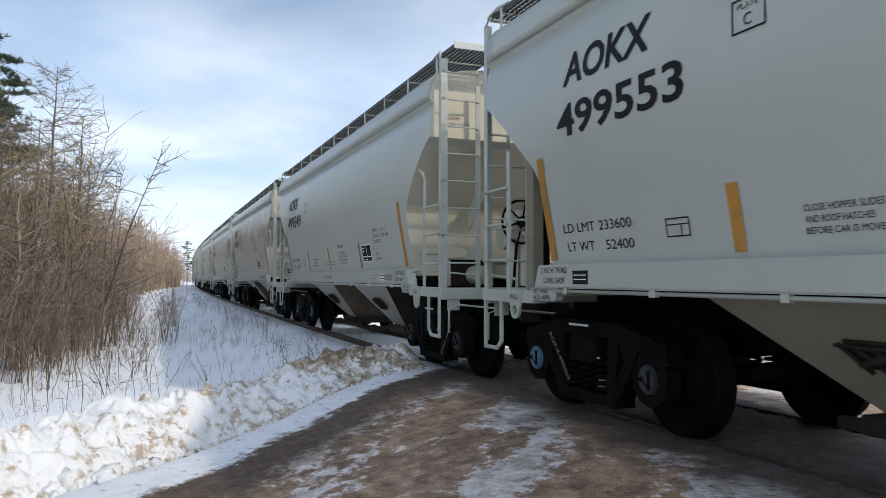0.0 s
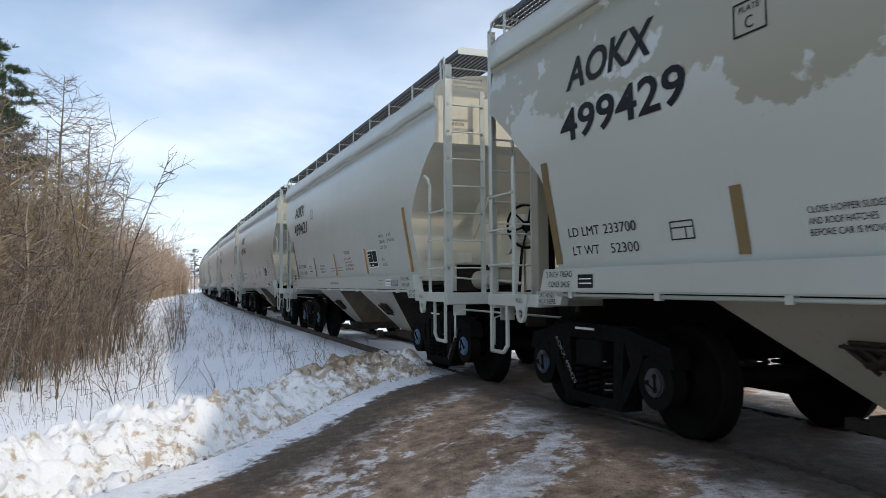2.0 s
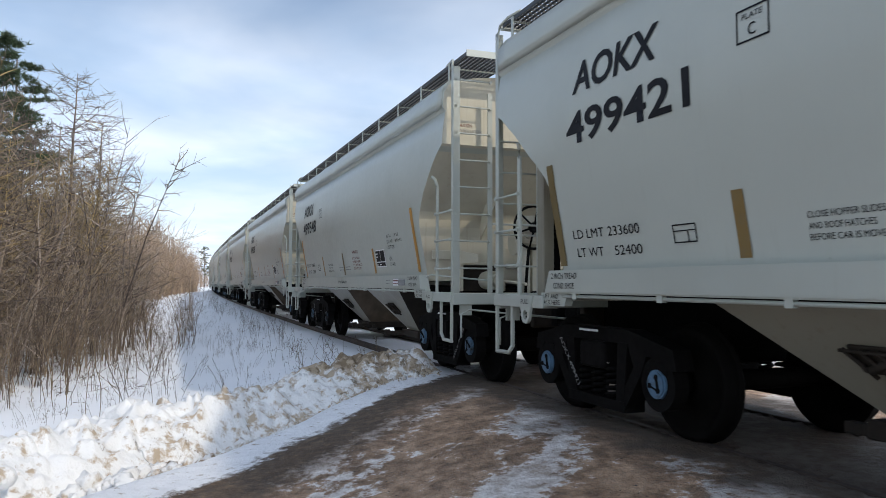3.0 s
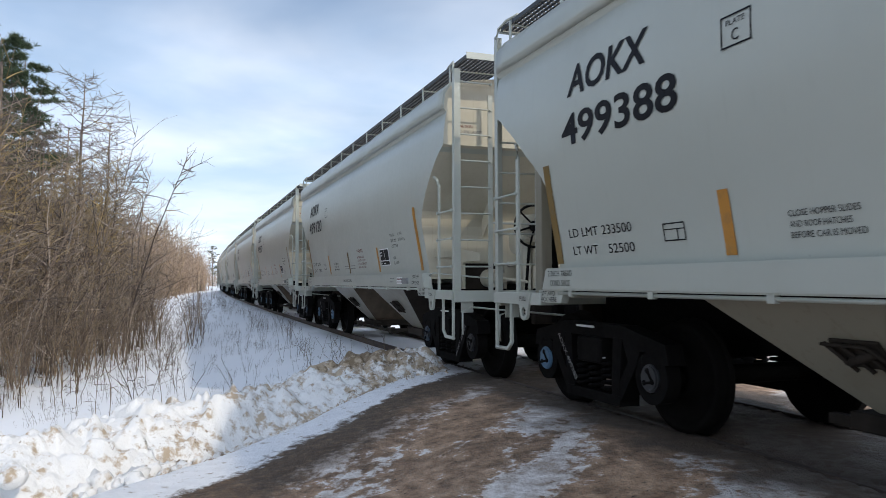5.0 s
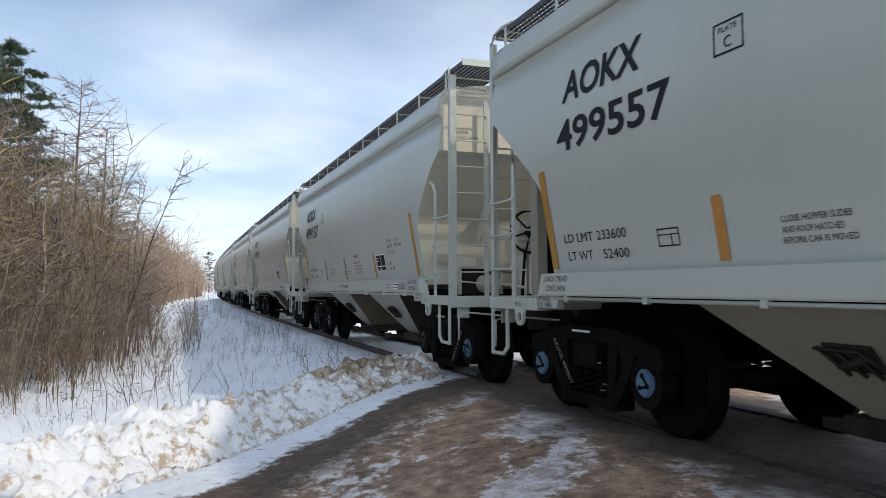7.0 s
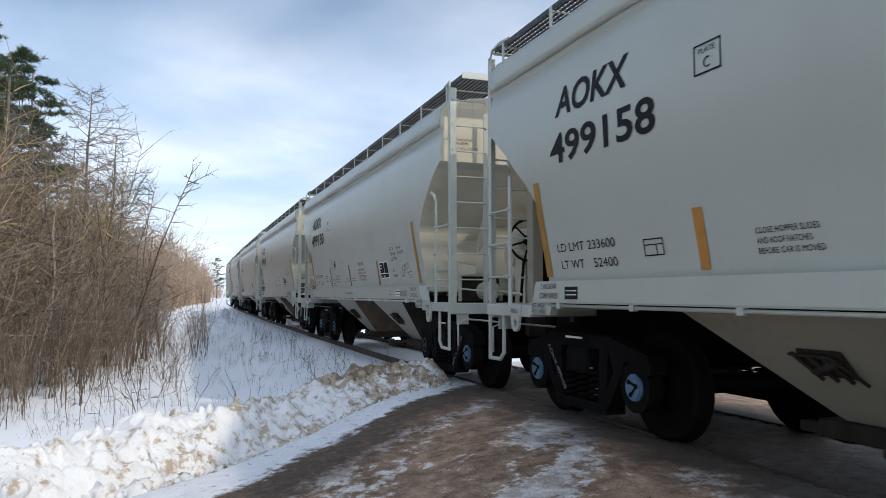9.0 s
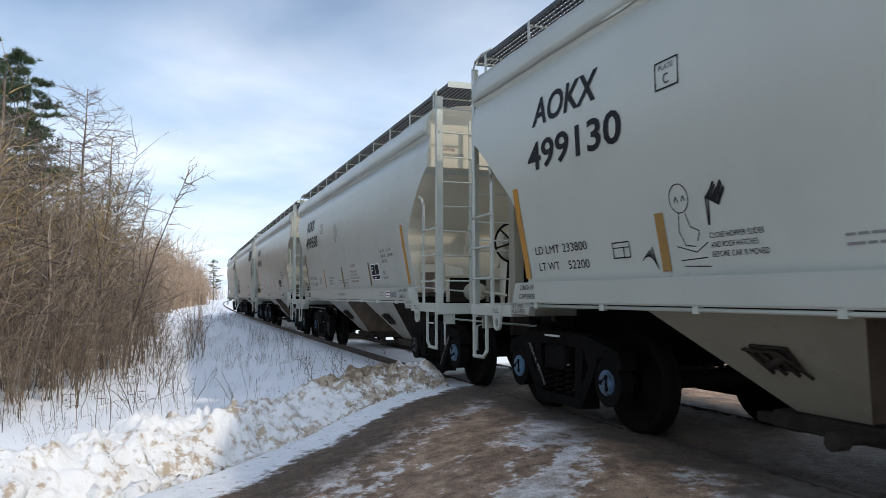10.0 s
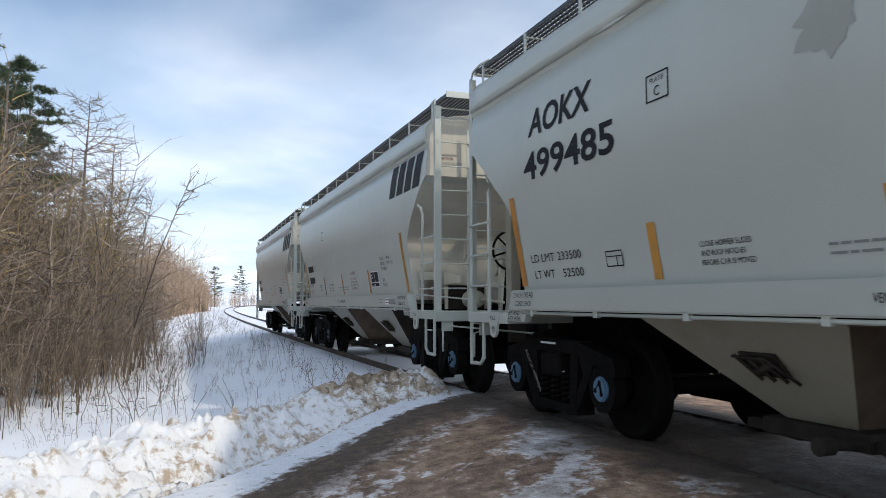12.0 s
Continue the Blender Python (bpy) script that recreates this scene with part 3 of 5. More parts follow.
def shell():
    """Side sheets, roof and end sheets as one closed skin."""
    bm = bmesh.new()
    zs = sorted({p[1] for p in SECTION} | {z for z, _ in END_LINE if 1.28 < z < 3.38})
    half = [(float(np.interp(z, [p[1] for p in SECTION], [p[0] for p in SECTION])), z) for z in zs]
    loop = [(-y, z) for y, z in half] + [(y, z) for y, z in half[::-1][1:]]
    cols = [-1, -0.8, -0.4, 0.0, 0.4, 0.8, 1]
    rows = [[bm.verts.new((c * end_u(z), y, z)) for y, z in loop] for c in cols]
    for a, b in zip(rows, rows[1:]):
        for i in range(len(loop) - 1):
            f = bm.faces.new((a[i], a[i + 1], b[i + 1], b[i]))
            f.smooth = True
    n = len(loop)
    for row in (rows[0], rows[-1]):           # end sheets: matching heights joined across, set in a little
        for i in range(n // 2):
            a, b, c, d = row[i], row[i + 1], row[n - 2 - i], row[n - 1 - i]
            if b is c:
                bm.faces.new((a, b, d))
            else:
                bm.faces.new((a, b, c, d))
    bm.faces.new([v for row in rows for v in (row[0],)] + [row[-1] for row in rows[::-1]])
    for e in bm.edges:
        e.smooth = not (e.is_boundary or any(not f.smooth for f in e.link_faces))
    return bm


def frustum(bottom, top):
    """A hopper between two rectangles (u0, u1, half y, z)."""
    bm = bmesh.new()
    rings = []
    for u0, u1, h, z in (bottom, top):
        rings.append([bm.verts.new(p) for p in ((u0, -h, z), (u1, -h, z), (u1, h, z), (u0, h, z))])
    for k in range(4):
        bm.faces.new((rings[0][k], rings[0][(k + 1) % 4], rings[1][(k + 1) % 4], rings[1][k]))
    bm.faces.new(rings[0][::-1])
    bm.faces.new(rings[1])
    return bm


def plate_shape(points, y0, y1):
    """A flat plate in the u, z plane between two y's; outlines may carry a hole as their second list."""
    bm = bmesh.new()
    front = [bm.verts.new((u, y0, z)) for u, z in points]
    rear = [bm.verts.new((u, y1, z)) for u, z in points]
    bm.faces.new(front)
    bm.faces.new(rear[::-1])
    n = len(points)
    for k in range(n):
        bm.faces.new((front[k], rear[k], rear[(k + 1) % n], front[(k + 1) % n]))
    return bm


def add_disc(bm, centre, r, depth, sides=20, axis="Y", hole=0.0):
    rot = {"Y": pose(0, 0, 0, 90), "X": pose(0, 0, 0, 0, 90), "Z": pose(0, 0, 0)}[axis]
    m = Matrix.Translation(centre) @ rot
    if not hole:
        bmesh.ops.create_cone(bm, cap_ends=True, segments=sides, radius1=r, radius2=r, depth=depth, matrix=m)
        return
    rings = []
    for rr, d in ((r, -1), (r, 1), (hole, 1), (hole, -1)):
        rings.append([bm.verts.new(m @ Vector((rr * math.cos(2 * math.pi * k / sides), rr * math.sin(2 * math.pi * k / sides), d * depth / 2))) for k in range(sides)])
    for i in range(4):
        a, b = rings[i], rings[(i + 1) % 4]
        for k in range(sides):
            bm.faces.new((a[k], a[(k + 1) % sides], b[(k + 1) % sides], b[k]))


def lettering(text, size, material, width=None, shear=0.0, bold=0.0, spacing=1.0):
    """A flat text mesh in the x, z plane, its lower left corner at the origin; size is the capitals' height."""
    cu = bpy.data.curves.new("lettering", "FONT")
    cu.body, cu.size, cu.shear, cu.offset, cu.space_character = text, size / 0.69, shear, bold, spacing
    cu.resolution_u = 3
    tmp = bpy.data.objects.new("lettering", cu)
    me = bpy.data.meshes.new_from_object(tmp)
    bpy.data.objects.remove(tmp)
    bpy.data.curves.remove(cu)
    n = len(me.vertices)
    co = np.empty(n * 3, np.float32)
    me.vertices.foreach_get("co", co)
    co = co.reshape(-1, 3)
    co[:, 0] -= co[:, 0].min()
    if width:
        co[:, 0] *= width / max(1e-6, co[:, 0].max())
    co[:, 2], co[:, 1] = co[:, 1], 0
    me.vertices.foreach_set("co", co.ravel())
    me.materials.clear()
    me.materials.append(material)
    return me


def bars(rows, material, thick=0.6):
    """Illegible writing: rows of (u, z, width, height), broken into word-long bars."""
    rng = random.Random(len(rows) * 7 + int(rows[0][2] * 1000))
    bm = bmesh.new()
    for u, z, w, h in rows:
        x = u
        while x < u + w - 0.01:
            word = min(rng.uniform(1.8, 5.0) * h, u + w - x)
            vs = [bm.verts.new(p) for p in ((x, 0, z), (x + word, 0, z), (x + word, 0, z + h * thick), (x, 0, z + h * thick))]
            bm.faces.new(vs)
            x += word + 0.6 * h
    me = bpy.data.meshes.new("bars")
    bm.to_mesh(me)
    bm.free()
    me.materials.append(material)
    return me


def on_side(me, u, z, lift=0.006):
    """Shift a flat mesh to (u, z) and lay it on the bowed near side."""
    n = len(me.vertices)
    co = np.empty(n * 3, np.float32)
    me.vertices.foreach_get("co", co)
    co = co.reshape(-1, 3)
    co[:, 0] += u
    co[:, 2] += z
    prof_z, prof_y = [p[1] for p in SECTION[:8]], [p[0] for p in SECTION[:8]]
    co[:, 1] = -(np.interp(co[:, 2], prof_z, prof_y) + lift)
    me.vertices.foreach_set("co", co.ravel())
    me.update()
    return me


def at_plane(me, u, y, z):
    me.transform(Matrix.Translation((u, y, z)))
    return me


def strip(u_lo, u_hi, z_lo, z_hi, material, steps=6):
    bm = bmesh.new()
    vs = []
    for i in range(steps + 1):
        z = z_lo + (z_hi - z_lo) * i / steps
        vs.append([bm.verts.new((u, 0, z)) for u in (u_lo, u_hi)])
    for a, b in zip(vs, vs[1:]):
        bm.faces.new((a[0], a[1], b[1], b[0]))
    me = bpy.data.meshes.new("strip")
    bm.to_mesh(me)
    bm.free()
    me.materials.append(material)
    return me


def spoked_wheel(r, tube_r, spokes):
    """A brake wheel in the y, z plane."""
    bm = bmesh.new()
    ring = [Vector((0, r * math.cos(2 * math.pi * k / 24), r * math.sin(2 * math.pi * k / 24))) for k in range(24)]
    rings = []
    for p in ring:
        out = p.normalized()
        rings.append([bm.verts.new(p + out * tube_r * math.cos(a) + Vector((1, 0, 0)) * tube_r * math.sin(a)) for a in (0, 1.57, 3.14, 4.71)])
    for k in range(24):
        a, b = rings[k], rings[(k + 1) % 24]
        for j in range(4):
            bm.faces.new((a[j], a[(j + 1) % 4], b[(j + 1) % 4], b[j]))
    for k in range(spokes):
        a = 2 * math.pi * k / spokes + 0.3
        add_tube(bm, [(0.02, 0, 0), (0, r * math.cos(a), r * math.sin(a))], 0.014, 5)
    add_disc(bm, (0.02, 0, 0), 0.07, 0.07, 14, "X")
    return bm


def wheel_profile_mesh():
    """One cast wheel about the y axis, tread and flange, dished plate and hub."""
    prof = [(0.10, -0.09), (0.17, -0.085), (0.2, -0.03), (0.36, -0.012), (0.39, -0.062), (0.452, -0.066), (0.457, 0.04), (0.462, 0.05), (0.484, 0.06), (0.484, 0.075), (0.39, 0.075), (0.365, 0.03), (0.2, 0.03), (0.17, 0.07), (0.10, 0.075)]
    bm = bmesh.new()
    n = 32
    rings = []
    for k in range(n):
        a = 2 * math.pi * k / n
        rings.append([bm.verts.new((r * math.cos(a), y, r * math.sin(a))) for r, y in prof])
    for k in range(n):
        a, b = rings[k], rings[(k + 1) % n]
        for j in range(len(prof)):
            j2 = (j + 1) % len(prof)
            f = bm.faces.new((a[j], a[j2], b[j2], b[j]))
            f.smooth = True
    return bm


def mesh_of(name, bm, material):
    bmesh.ops.recalc_face_normals(bm, faces=bm.faces)
    me = bpy.data.meshes.new(name)
    bm.to_mesh(me)
    bm.free()
    me.materials.append(material)
    return me


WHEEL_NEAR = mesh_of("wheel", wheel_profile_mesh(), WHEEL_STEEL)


def bearing_cap():
    bm = bmesh.new()
    add_disc(bm, (0, 0.03, 0), 0.115, 0.06, 24)
    add_disc(bm, (0, -0.004, 0), 0.1, 0.02, 24)
    add_disc(bm, (0, -0.012, 0), 0.035, 0.02, 12)
    return bm


CAP = mesh_of("bearing_cap", bearing_cap(), BLUE)


def cap_marks():
    """Three dark bolt heads and a locking plate, set on the cap."""
    bm = bmesh.new()
    for k in range(3):
        a = 2 * math.pi * k / 3 + 0.5
        add_disc(bm, (0.062 * math.cos(a), -0.016, 0.062 * math.sin(a)), 0.023, 0.016, 6)
    bm2 = bm
    for k in range(3):
        a, b = 2 * math.pi * k / 3 + 0.5, 2 * math.pi * (k + 1) / 3 + 0.5
        if k < 2:
            add_tube(bm2, [(0.062 * math.cos(a), -0.016, 0.062 * math.sin(a)), (0.062 * math.cos(b), -0.016, 0.062 * math.sin(b))], 0.014, 4)
    return bm


BOLTS = mesh_of("cap_bolts", cap_marks(), STEEL_DARK)


def side_frame():
    """A cast truck side frame with pedestal ends, two windows and a spring nest, about its own middle."""
    y0, y1 = -0.095, 0.075
    bm = bmesh.new()
    h = WHEELBASE / 2

    def poly(points, a=y0, b=y1):
        piece = plate_shape(points, a, b)
        bmesh.ops.recalc_face_normals(piece, faces=piece.faces)
        me = bpy.data.meshes.new("piece")
        piece.to_mesh(me)
        piece.free()
        bm.from_mesh(me)
        bpy.data.meshes.remove(me)

    poly([(-h - 0.24, 0.58), (-h - 0.2, 0.74), (-0.5, 0.86), (0.5, 0.86), (h + 0.2, 0.74), (h + 0.24, 0.58), (h + 0.12, 0.58), (h + 0.06, 0.66), (h - 0.14, 0.66), (0.42, 0.74), (-0.42, 0.74), (-h + 0.14, 0.66), (-h - 0.06, 0.66), (-h - 0.12, 0.58)])
    for s in (-1, 1):
        poly([(s * (h - 0.14), 0.66), (s * (h - 0.2), 0.52), (s * 0.46, 0.2), (s * 0.33, 0.2), (s * 0.33, 0.32), (s * 0.47, 0.4), (s * 0.58, 0.56), (s * 0.5, 0.73)][::s])
        poly([(s * 0.33, 0.3), (s * 0.45, 0.3), (s * 0.5, 0.75), (s * 0.36, 0.75)][::s], -0.1, 0.09)
    poly([(-0.46, 0.16), (0.46, 0.16), (0.46, 0.25), (-0.46, 0.25)], -0.1, 0.1)
    for s in (-1, 1):
        add_box(bm, (s * h - 0.13, -0.09, 0.53), (s * h + 0.13, 0.09, 0.64), 0.015)
        add_disc(bm, (s * h, -0.02, WHEEL_R), 0.215, 0.13, 24, "Y", 0.122)
    return bm


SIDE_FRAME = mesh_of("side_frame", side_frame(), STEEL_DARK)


def coil(r, z0, z1, turns=5, wire=0.018):
    pts = []
    for i in range(turns * 10 + 1):
        a = 2 * math.pi * i / 10
        pts.append((r * math.cos(a), r * math.sin(a), z0 + (z1 - z0) * i / (turns * 10)))
    return tube(pts, wire, 4)


COIL = mesh_of("coil_spring", coil(0.065, 0.25, 0.52), STEEL_DARK)


def grating(u0, u1, y0, y1, z, cell=0.075):
    """An open steel walkway: bearing bars and cross bars in a frame."""
    bm = bmesh.new()
    t = 0.0045
    for k in range(int((y1 - y0) / 0.055) + 1):
        y = y0 + k * (y1 - y0) / int((y1 - y0) / 0.055)
        add_box(bm, (u0, y - t, z - 0.028), (u1, y + t, z))
    for k in range(int((u1 - u0) / cell) + 1):
        u = u0 + k * (u1 - u0) / int((u1 - u0) / cell)
        add_box(bm, (u - t, y0, z - 0.024), (u + t, y1, z - 0.004))
    add_box(bm, (u0, y0 - 0.008, z - 0.04), (u1, y0 + 0.004, z + 0.004))
    add_box(bm, (u0, y1 - 0.004, z - 0.04), (u1, y1 + 0.008, z + 0.004))
    return bm


def lug(sign):
    """The pulling eye: a rounded plate with a hole."""
    bm = bmesh.new()
    add_disc(bm, (0, 0, -0.035), 0.082, 0.03, 20, "Y", 0.045)
    top = plate_shape([(-0.15, 0.15), (0.15, 0.15), (0.08, -0.03), (0.05, 0.008), (0.0, 0.02), (-0.05, 0.008), (-0.08, -0.03)], -0.014, 0.014)
    me = bpy.data.meshes.new("plate")
    top.to_mesh(me)
    top.free()
    bm.from_mesh(me)
    bpy.data.meshes.remove(me)
    return bm


def build_car():
    """A two-bay covered hopper, its base at rail height midway between its ends."""
    car = thing("hopper_car", "grey-cream two-bay covered hopper rail car", "rail car", "cars of the train")
    P = lambda name, bm, mat, parent=car, label="": part(name, bm, mat, parent, label)
    body = P("body", shell(), CREAM)
    body.data.materials.append(END_CREAM)
    for poly in body.data.polygons:
        if abs(poly.normal.x) > 0.5:
            poly.material_index = 1
    snow = bmesh.new()
    prof = [(1.568, 3.43), (1.582, 3.52), (1.568, 3.66), (1.48, 3.775), (1.3, 3.825), (1.3, 3.74), (1.5, 3.55)]
    for side in (-1, 1):
        rows = []
        for u in np.linspace(-5.58, 5.58, 60):
            g = 0.012 * noise.noise((u * 1.7, side * 3.0, 0)) - 0.004
            rows.append([snow.verts.new((u, side * (a + (g if i < 5 else 0)), b + (g if i < 5 else 0))) for i, (a, b) in enumerate(prof)])
        for a, b in zip(rows, rows[1:]):
            for i in range(len(prof)):
                f = snow.faces.new((a[i], a[(i + 1) % len(prof)], b[(i + 1) % len(prof)], b[i]))
                f.smooth = True
        snow.faces.new(rows[0]); snow.faces.new(rows[-1][::-1])
    P("roof_lip", snow, CREAM, label="rounded pale roof edge")
    # roof walkways on their brackets, and the hatch trough between them
    for side in (-1, 1):
        lo, hi = (side * 1.43, side * 0.8) if side > 0 else (-1.43, -0.8)
        a, b = min(lo, hi), max(lo, hi)
        walkway = P("running_board", grating(-5.75, 6.05, a, b, 4.0), GRATE, label="dark steel grating walkway")
        for k in range(11):
            u = -5.5 + k * 1.1
            br = bmesh.new()
            yo = side * 1.437
            add_box(br, (u - 0.022, min(yo, yo + side * 0.012), 3.55), (u + 0.022, max(yo, yo + side * 0.012), 4.0))
            add_box(br, (u - 0.01, min(yo, side * 0.8), 3.945), (u + 0.01, max(yo, side * 0.8), 3.96))
            P("bracket", br, CREAM)
    for k in range(4):
        P("hatch_cover", box((-4.9 + k * 2.5, -0.42, 3.83), (-2.6 + k * 2.5, 0.42, 3.97), 0.03), CREAM)
    for s in (-1, 1):
        e = 6.06 if s > 0 else 5.78
        P("running_board", grating(min(s * (e - 0.43), s * e), max(s * (e - 0.43), s * e), -0.79, 0.79, 4.0), GRATE)
        P("end_angle", box((min(s * e, s * (e + 0.012)), -1.44, 3.95), (max(s * e, s * (e + 0.012)), 1.44, 4.03)), CREAM, label="pale steel angle closing the walkway")
    # side sills
    for side in (-1, 1):
        bm = bmesh.new()
        y_out, y_in = side * SILL_Y, side * 1.40
        pts = [(-SILL_U, SILL_HI), (SILL_U, SILL_HI), (SILL_U + 0.08, SILL_LO), (-SILL_U - 0.08, SILL_LO)]
        f = [bm.verts.new((u, y_out, z)) for u, z in pts]
        g = [bm.verts.new((u, y_in, z)) for u, z in pts]
        bm.faces.new(f); bm.faces.new(g[::-1])
        for k in range(4):
            bm.faces.new((f[k], g[k], g[(k + 1) % 4], f[(k + 1) % 4]))
        bmesh.ops.bevel(bm, geom=[e for e in bm.edges if abs(e.verts[0].co.y - y_out) < 1e-4 and abs(e.verts[1].co.y - y_out) < 1e-4], offset=0.012, segments=2, affect="EDGES")
        P("side_sill", bm, CREAM)
        pipe = tube([(-4.4, side * 1.5, 1.14), (4.3, side * 1.5, 1.14)], 0.016, 6)
        for k in range(8):
            add_box(pipe, (-4.2 + k * 1.15, side * 1.5 - 0.02, 1.115), (-4.14 + k * 1.15, side * 1.5 + 0.02, 1.17))
        P("air_pipe", pipe, CREAM)
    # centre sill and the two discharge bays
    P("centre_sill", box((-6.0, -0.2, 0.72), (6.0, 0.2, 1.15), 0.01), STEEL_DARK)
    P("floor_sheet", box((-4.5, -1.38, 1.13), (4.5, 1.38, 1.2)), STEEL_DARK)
    # its brown is deepened to stand for shade between the bays
    P("ridge_sheet", box((-0.82, -1.26, 1.108), (0.82, 1.26, 1.124)), SLOPE, label="brown stained sheet with painted-in shade between the hoppers")
    for s in (-1, 1):
        u_in, u_out, b_in, b_out = 0.8, 2.8, 1.33, 1.93
        top = (min(s * u_in, s * u_out), max(s * u_in, s * u_out), 1.27, 1.14)
        low = (min(s * b_in, s * b_out), max(s * b_in, s * b_out), 0.62, 0.42)
        bay = P("hopper_bay", frustum(low, top), BAY, label="grimy sloped discharge hopper, its end slopes coloured for shade")
        bay.data.materials.append(GRIME_SHADE)
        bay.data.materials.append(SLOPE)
        # slopes facing along the car get darker colours, for grime and for shade
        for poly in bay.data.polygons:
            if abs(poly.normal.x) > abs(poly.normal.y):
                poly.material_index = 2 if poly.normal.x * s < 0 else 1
        gate = bmesh.new()
        add_box(gate, (min(s * 1.2, s * 2.08), -0.7, 0.3), (max(s * 1.2, s * 2.08), 0.7, 0.42), 0.01)
        add_tube(gate, [(s * 1.25, -1.02, 0.36), (s * 1.25, 1.02, 0.36)], 0.035, 8)
        for y in (-0.6, 0.6):
            add_box(gate, (min(s * 1.06, s * 2.3), y - 0.035, 0.3), (max(s * 1.06, s * 2.3), y + 0.035, 0.37))
        add_disc(gate, (s * 1.25, -1.0, 0.36), 0.06, 0.1, 10)
        P("outlet_gate", gate, GRIME_SHADE, bay)
        # vibrator bracket on the sloped near and far faces
        for side in (-1, 1):
            br = bmesh.new()
            mid_u, zc = s * 1.7, 0.82
            yc = side * (0.62 + (zc - 0.42) / 0.72 * 0.65)
            add_box(br, (mid_u - 0.19, -0.012, -0.11), (mid_u + 0.15, 0.012, 0.11), 0.01)
            for a in range(3):
                add_tube(br, [(mid_u - 0.2 + 0.11 * a, -0.035, 0.11), (mid_u - 0.08 + 0.11 * a, -0.04, -0.11)], 0.014, 5)
            add_tube(br, [(mid_u - 0.22, -0.04, 0.1), (mid_u + 0.1, -0.05, 0.11), (mid_u + 0.24, -0.04, -0.12)], 0.012, 5)
            add_tube(br, [(mid_u - 0.1, -0.03, -0.05), (mid_u + 0.12, -0.03, 0.05)], 0.03, 6)
            bracket = P("vibrator_bracket", br, GRIME_SHADE, bay, "dark rusty bracket plate")
            bracket.matrix_basis = pose(0, yc + side * 0.02, zc, -42 if side > 0 else 42, 0, 0)
    # ends
    for s in (-1, 1):
        lo, hi = (lambda a, b: (min(s * a, s * b), max(s * a, s * b)))(4.72, 5.78)
        # platform channels at both sides and the end beam
        for side in (-1, 1):
            y0, y1 = sorted((side * 1.36, side * 1.53))
            bm = box((lo, y0, 1.02), (hi, y1, 1.135), 0.008)
            P("platform_channel", bm, CREAM)
            # jacking pad under the sill
            pts = [(s * 4.3, 1.165), (s * 4.78, 1.165), (s * 4.78, 1.05), (s * 4.36, 1.05)]
            P("jack_pad", plate_shape(pts[::s], *sorted((side * 1.43, side * 1.505))), CREAM)
            bm = lug(s)
            bmesh.ops.translate(bm, verts=bm.verts, vec=(s * 5.03, side * 1.53, 0.985))
            add_box(bm, (s * 5.03 - 0.105, side * 1.53 - 0.015, 1.02), (s * 5.03 + 0.105, side * 1.53 + 0.015, 1.14))
            P("pull_lug", bm, CREAM)
            # hanging step
            st = bmesh.new()
            for u, bend in ((5.39, 0.0), (5.75, 0.0)):
                add_box(st, (s * u - 0.022, side * 1.5 - 0.012, 0.62 if u < 5.5 else 0.55), (s * u + 0.022, side * 1.5 + 0.012, 1.03))
            add_tube(st, [(s * 5.39, side * 1.5, 0.63), (s * 5.48, side * 1.5, 0.555), (s * 5.76, side * 1.5, 0.55)], 0.022, 6)
            P("step", st, CREAM)
            # corner post, side ladder and end ladder
            yp = side * 1.5
            post = bmesh.new()
            add_box(post, (s * 5.75 - 0.03, min(yp, yp - side * 0.012), 1.1), (s * 5.75 + 0.03, max(yp, yp - side * 0.012), 3.9))
            add_box(post, (min(s * 5.795, s * 5.783), min(yp, yp - side * 0.085), 1.1), (max(s * 5.795, s * 5.783), max(yp, yp - side * 0.085), 3.9))
            P("corner_post", post, CREAM)
            stile = bmesh.new()
            add_box(stile, (s * 5.23 - 0.03, side * 1.5 - 0.01, 1.1), (s * 5.23 + 0.03, side * 1.5 + 0.01, 2.5))
            add_tube(stile, [(s * 5.23, side * 1.5, 2.48), (s * 5.2, side * 1.52, 2.58), (s * 5.16, side * 1.55, 2.62)], 0.02, 6)
            P("ladder_stile", stile, CREAM)
            for z in (1.43, 1.78, 2.13):
                r = tube([(s * 5.21, side * 1.52, z), (s * 5.76, side * 1.52, z)], 0.011, 6)
                for u in (5.23, 5.74):
                    add_disc(r, (s * u, side * 1.52, z), 0.02, 0.03, 6)
                P("rung", r, CREAM)
            inner = bmesh.new()
            add_box(inner, (s * 5.76 - 0.01, side * 1.0 - 0.03, 1.1), (s * 5.76 + 0.01, side * 1.0 + 0.03, 3.6))
            P("ladder_stile", inner, CREAM)
            for k in range(8):
                z = 1.43 + 0.33 * k
                r = tube([(s * 5.775, side * 1.5, z), (s * 5.775, side * 0.98, z)], 0.011, 6)
                for y in (1.47, 1.0):
                    add_disc(r, (s * 5.78, side * y, z), 0.02, 0.03, 6, "X")
                P("rung", r, CREAM)
            # roof handhold, a bent pipe above the corner
            P("handhold", tube([(s * 5.74, yp, 3.86), (s * 5.72, yp - side * 0.02, 3.97), (s * 5.61, yp - side * 0.06, 4.03), (s * 5.36, yp - side * 0.08, 4.02)], 0.016, 6), CREAM)
        b0, b1 = sorted((s * 5.68, s * 5.8))
        P("end_beam", box((b0, -1.5, 0.99), (b1, 1.5, 1.13), 0.01), CREAM)
        d0, d1 = sorted((s * 4.6, s * 5.72))
        P("crossover_platform", grating(d0, d1, -1.3, -0.25, 1.12), WORN)
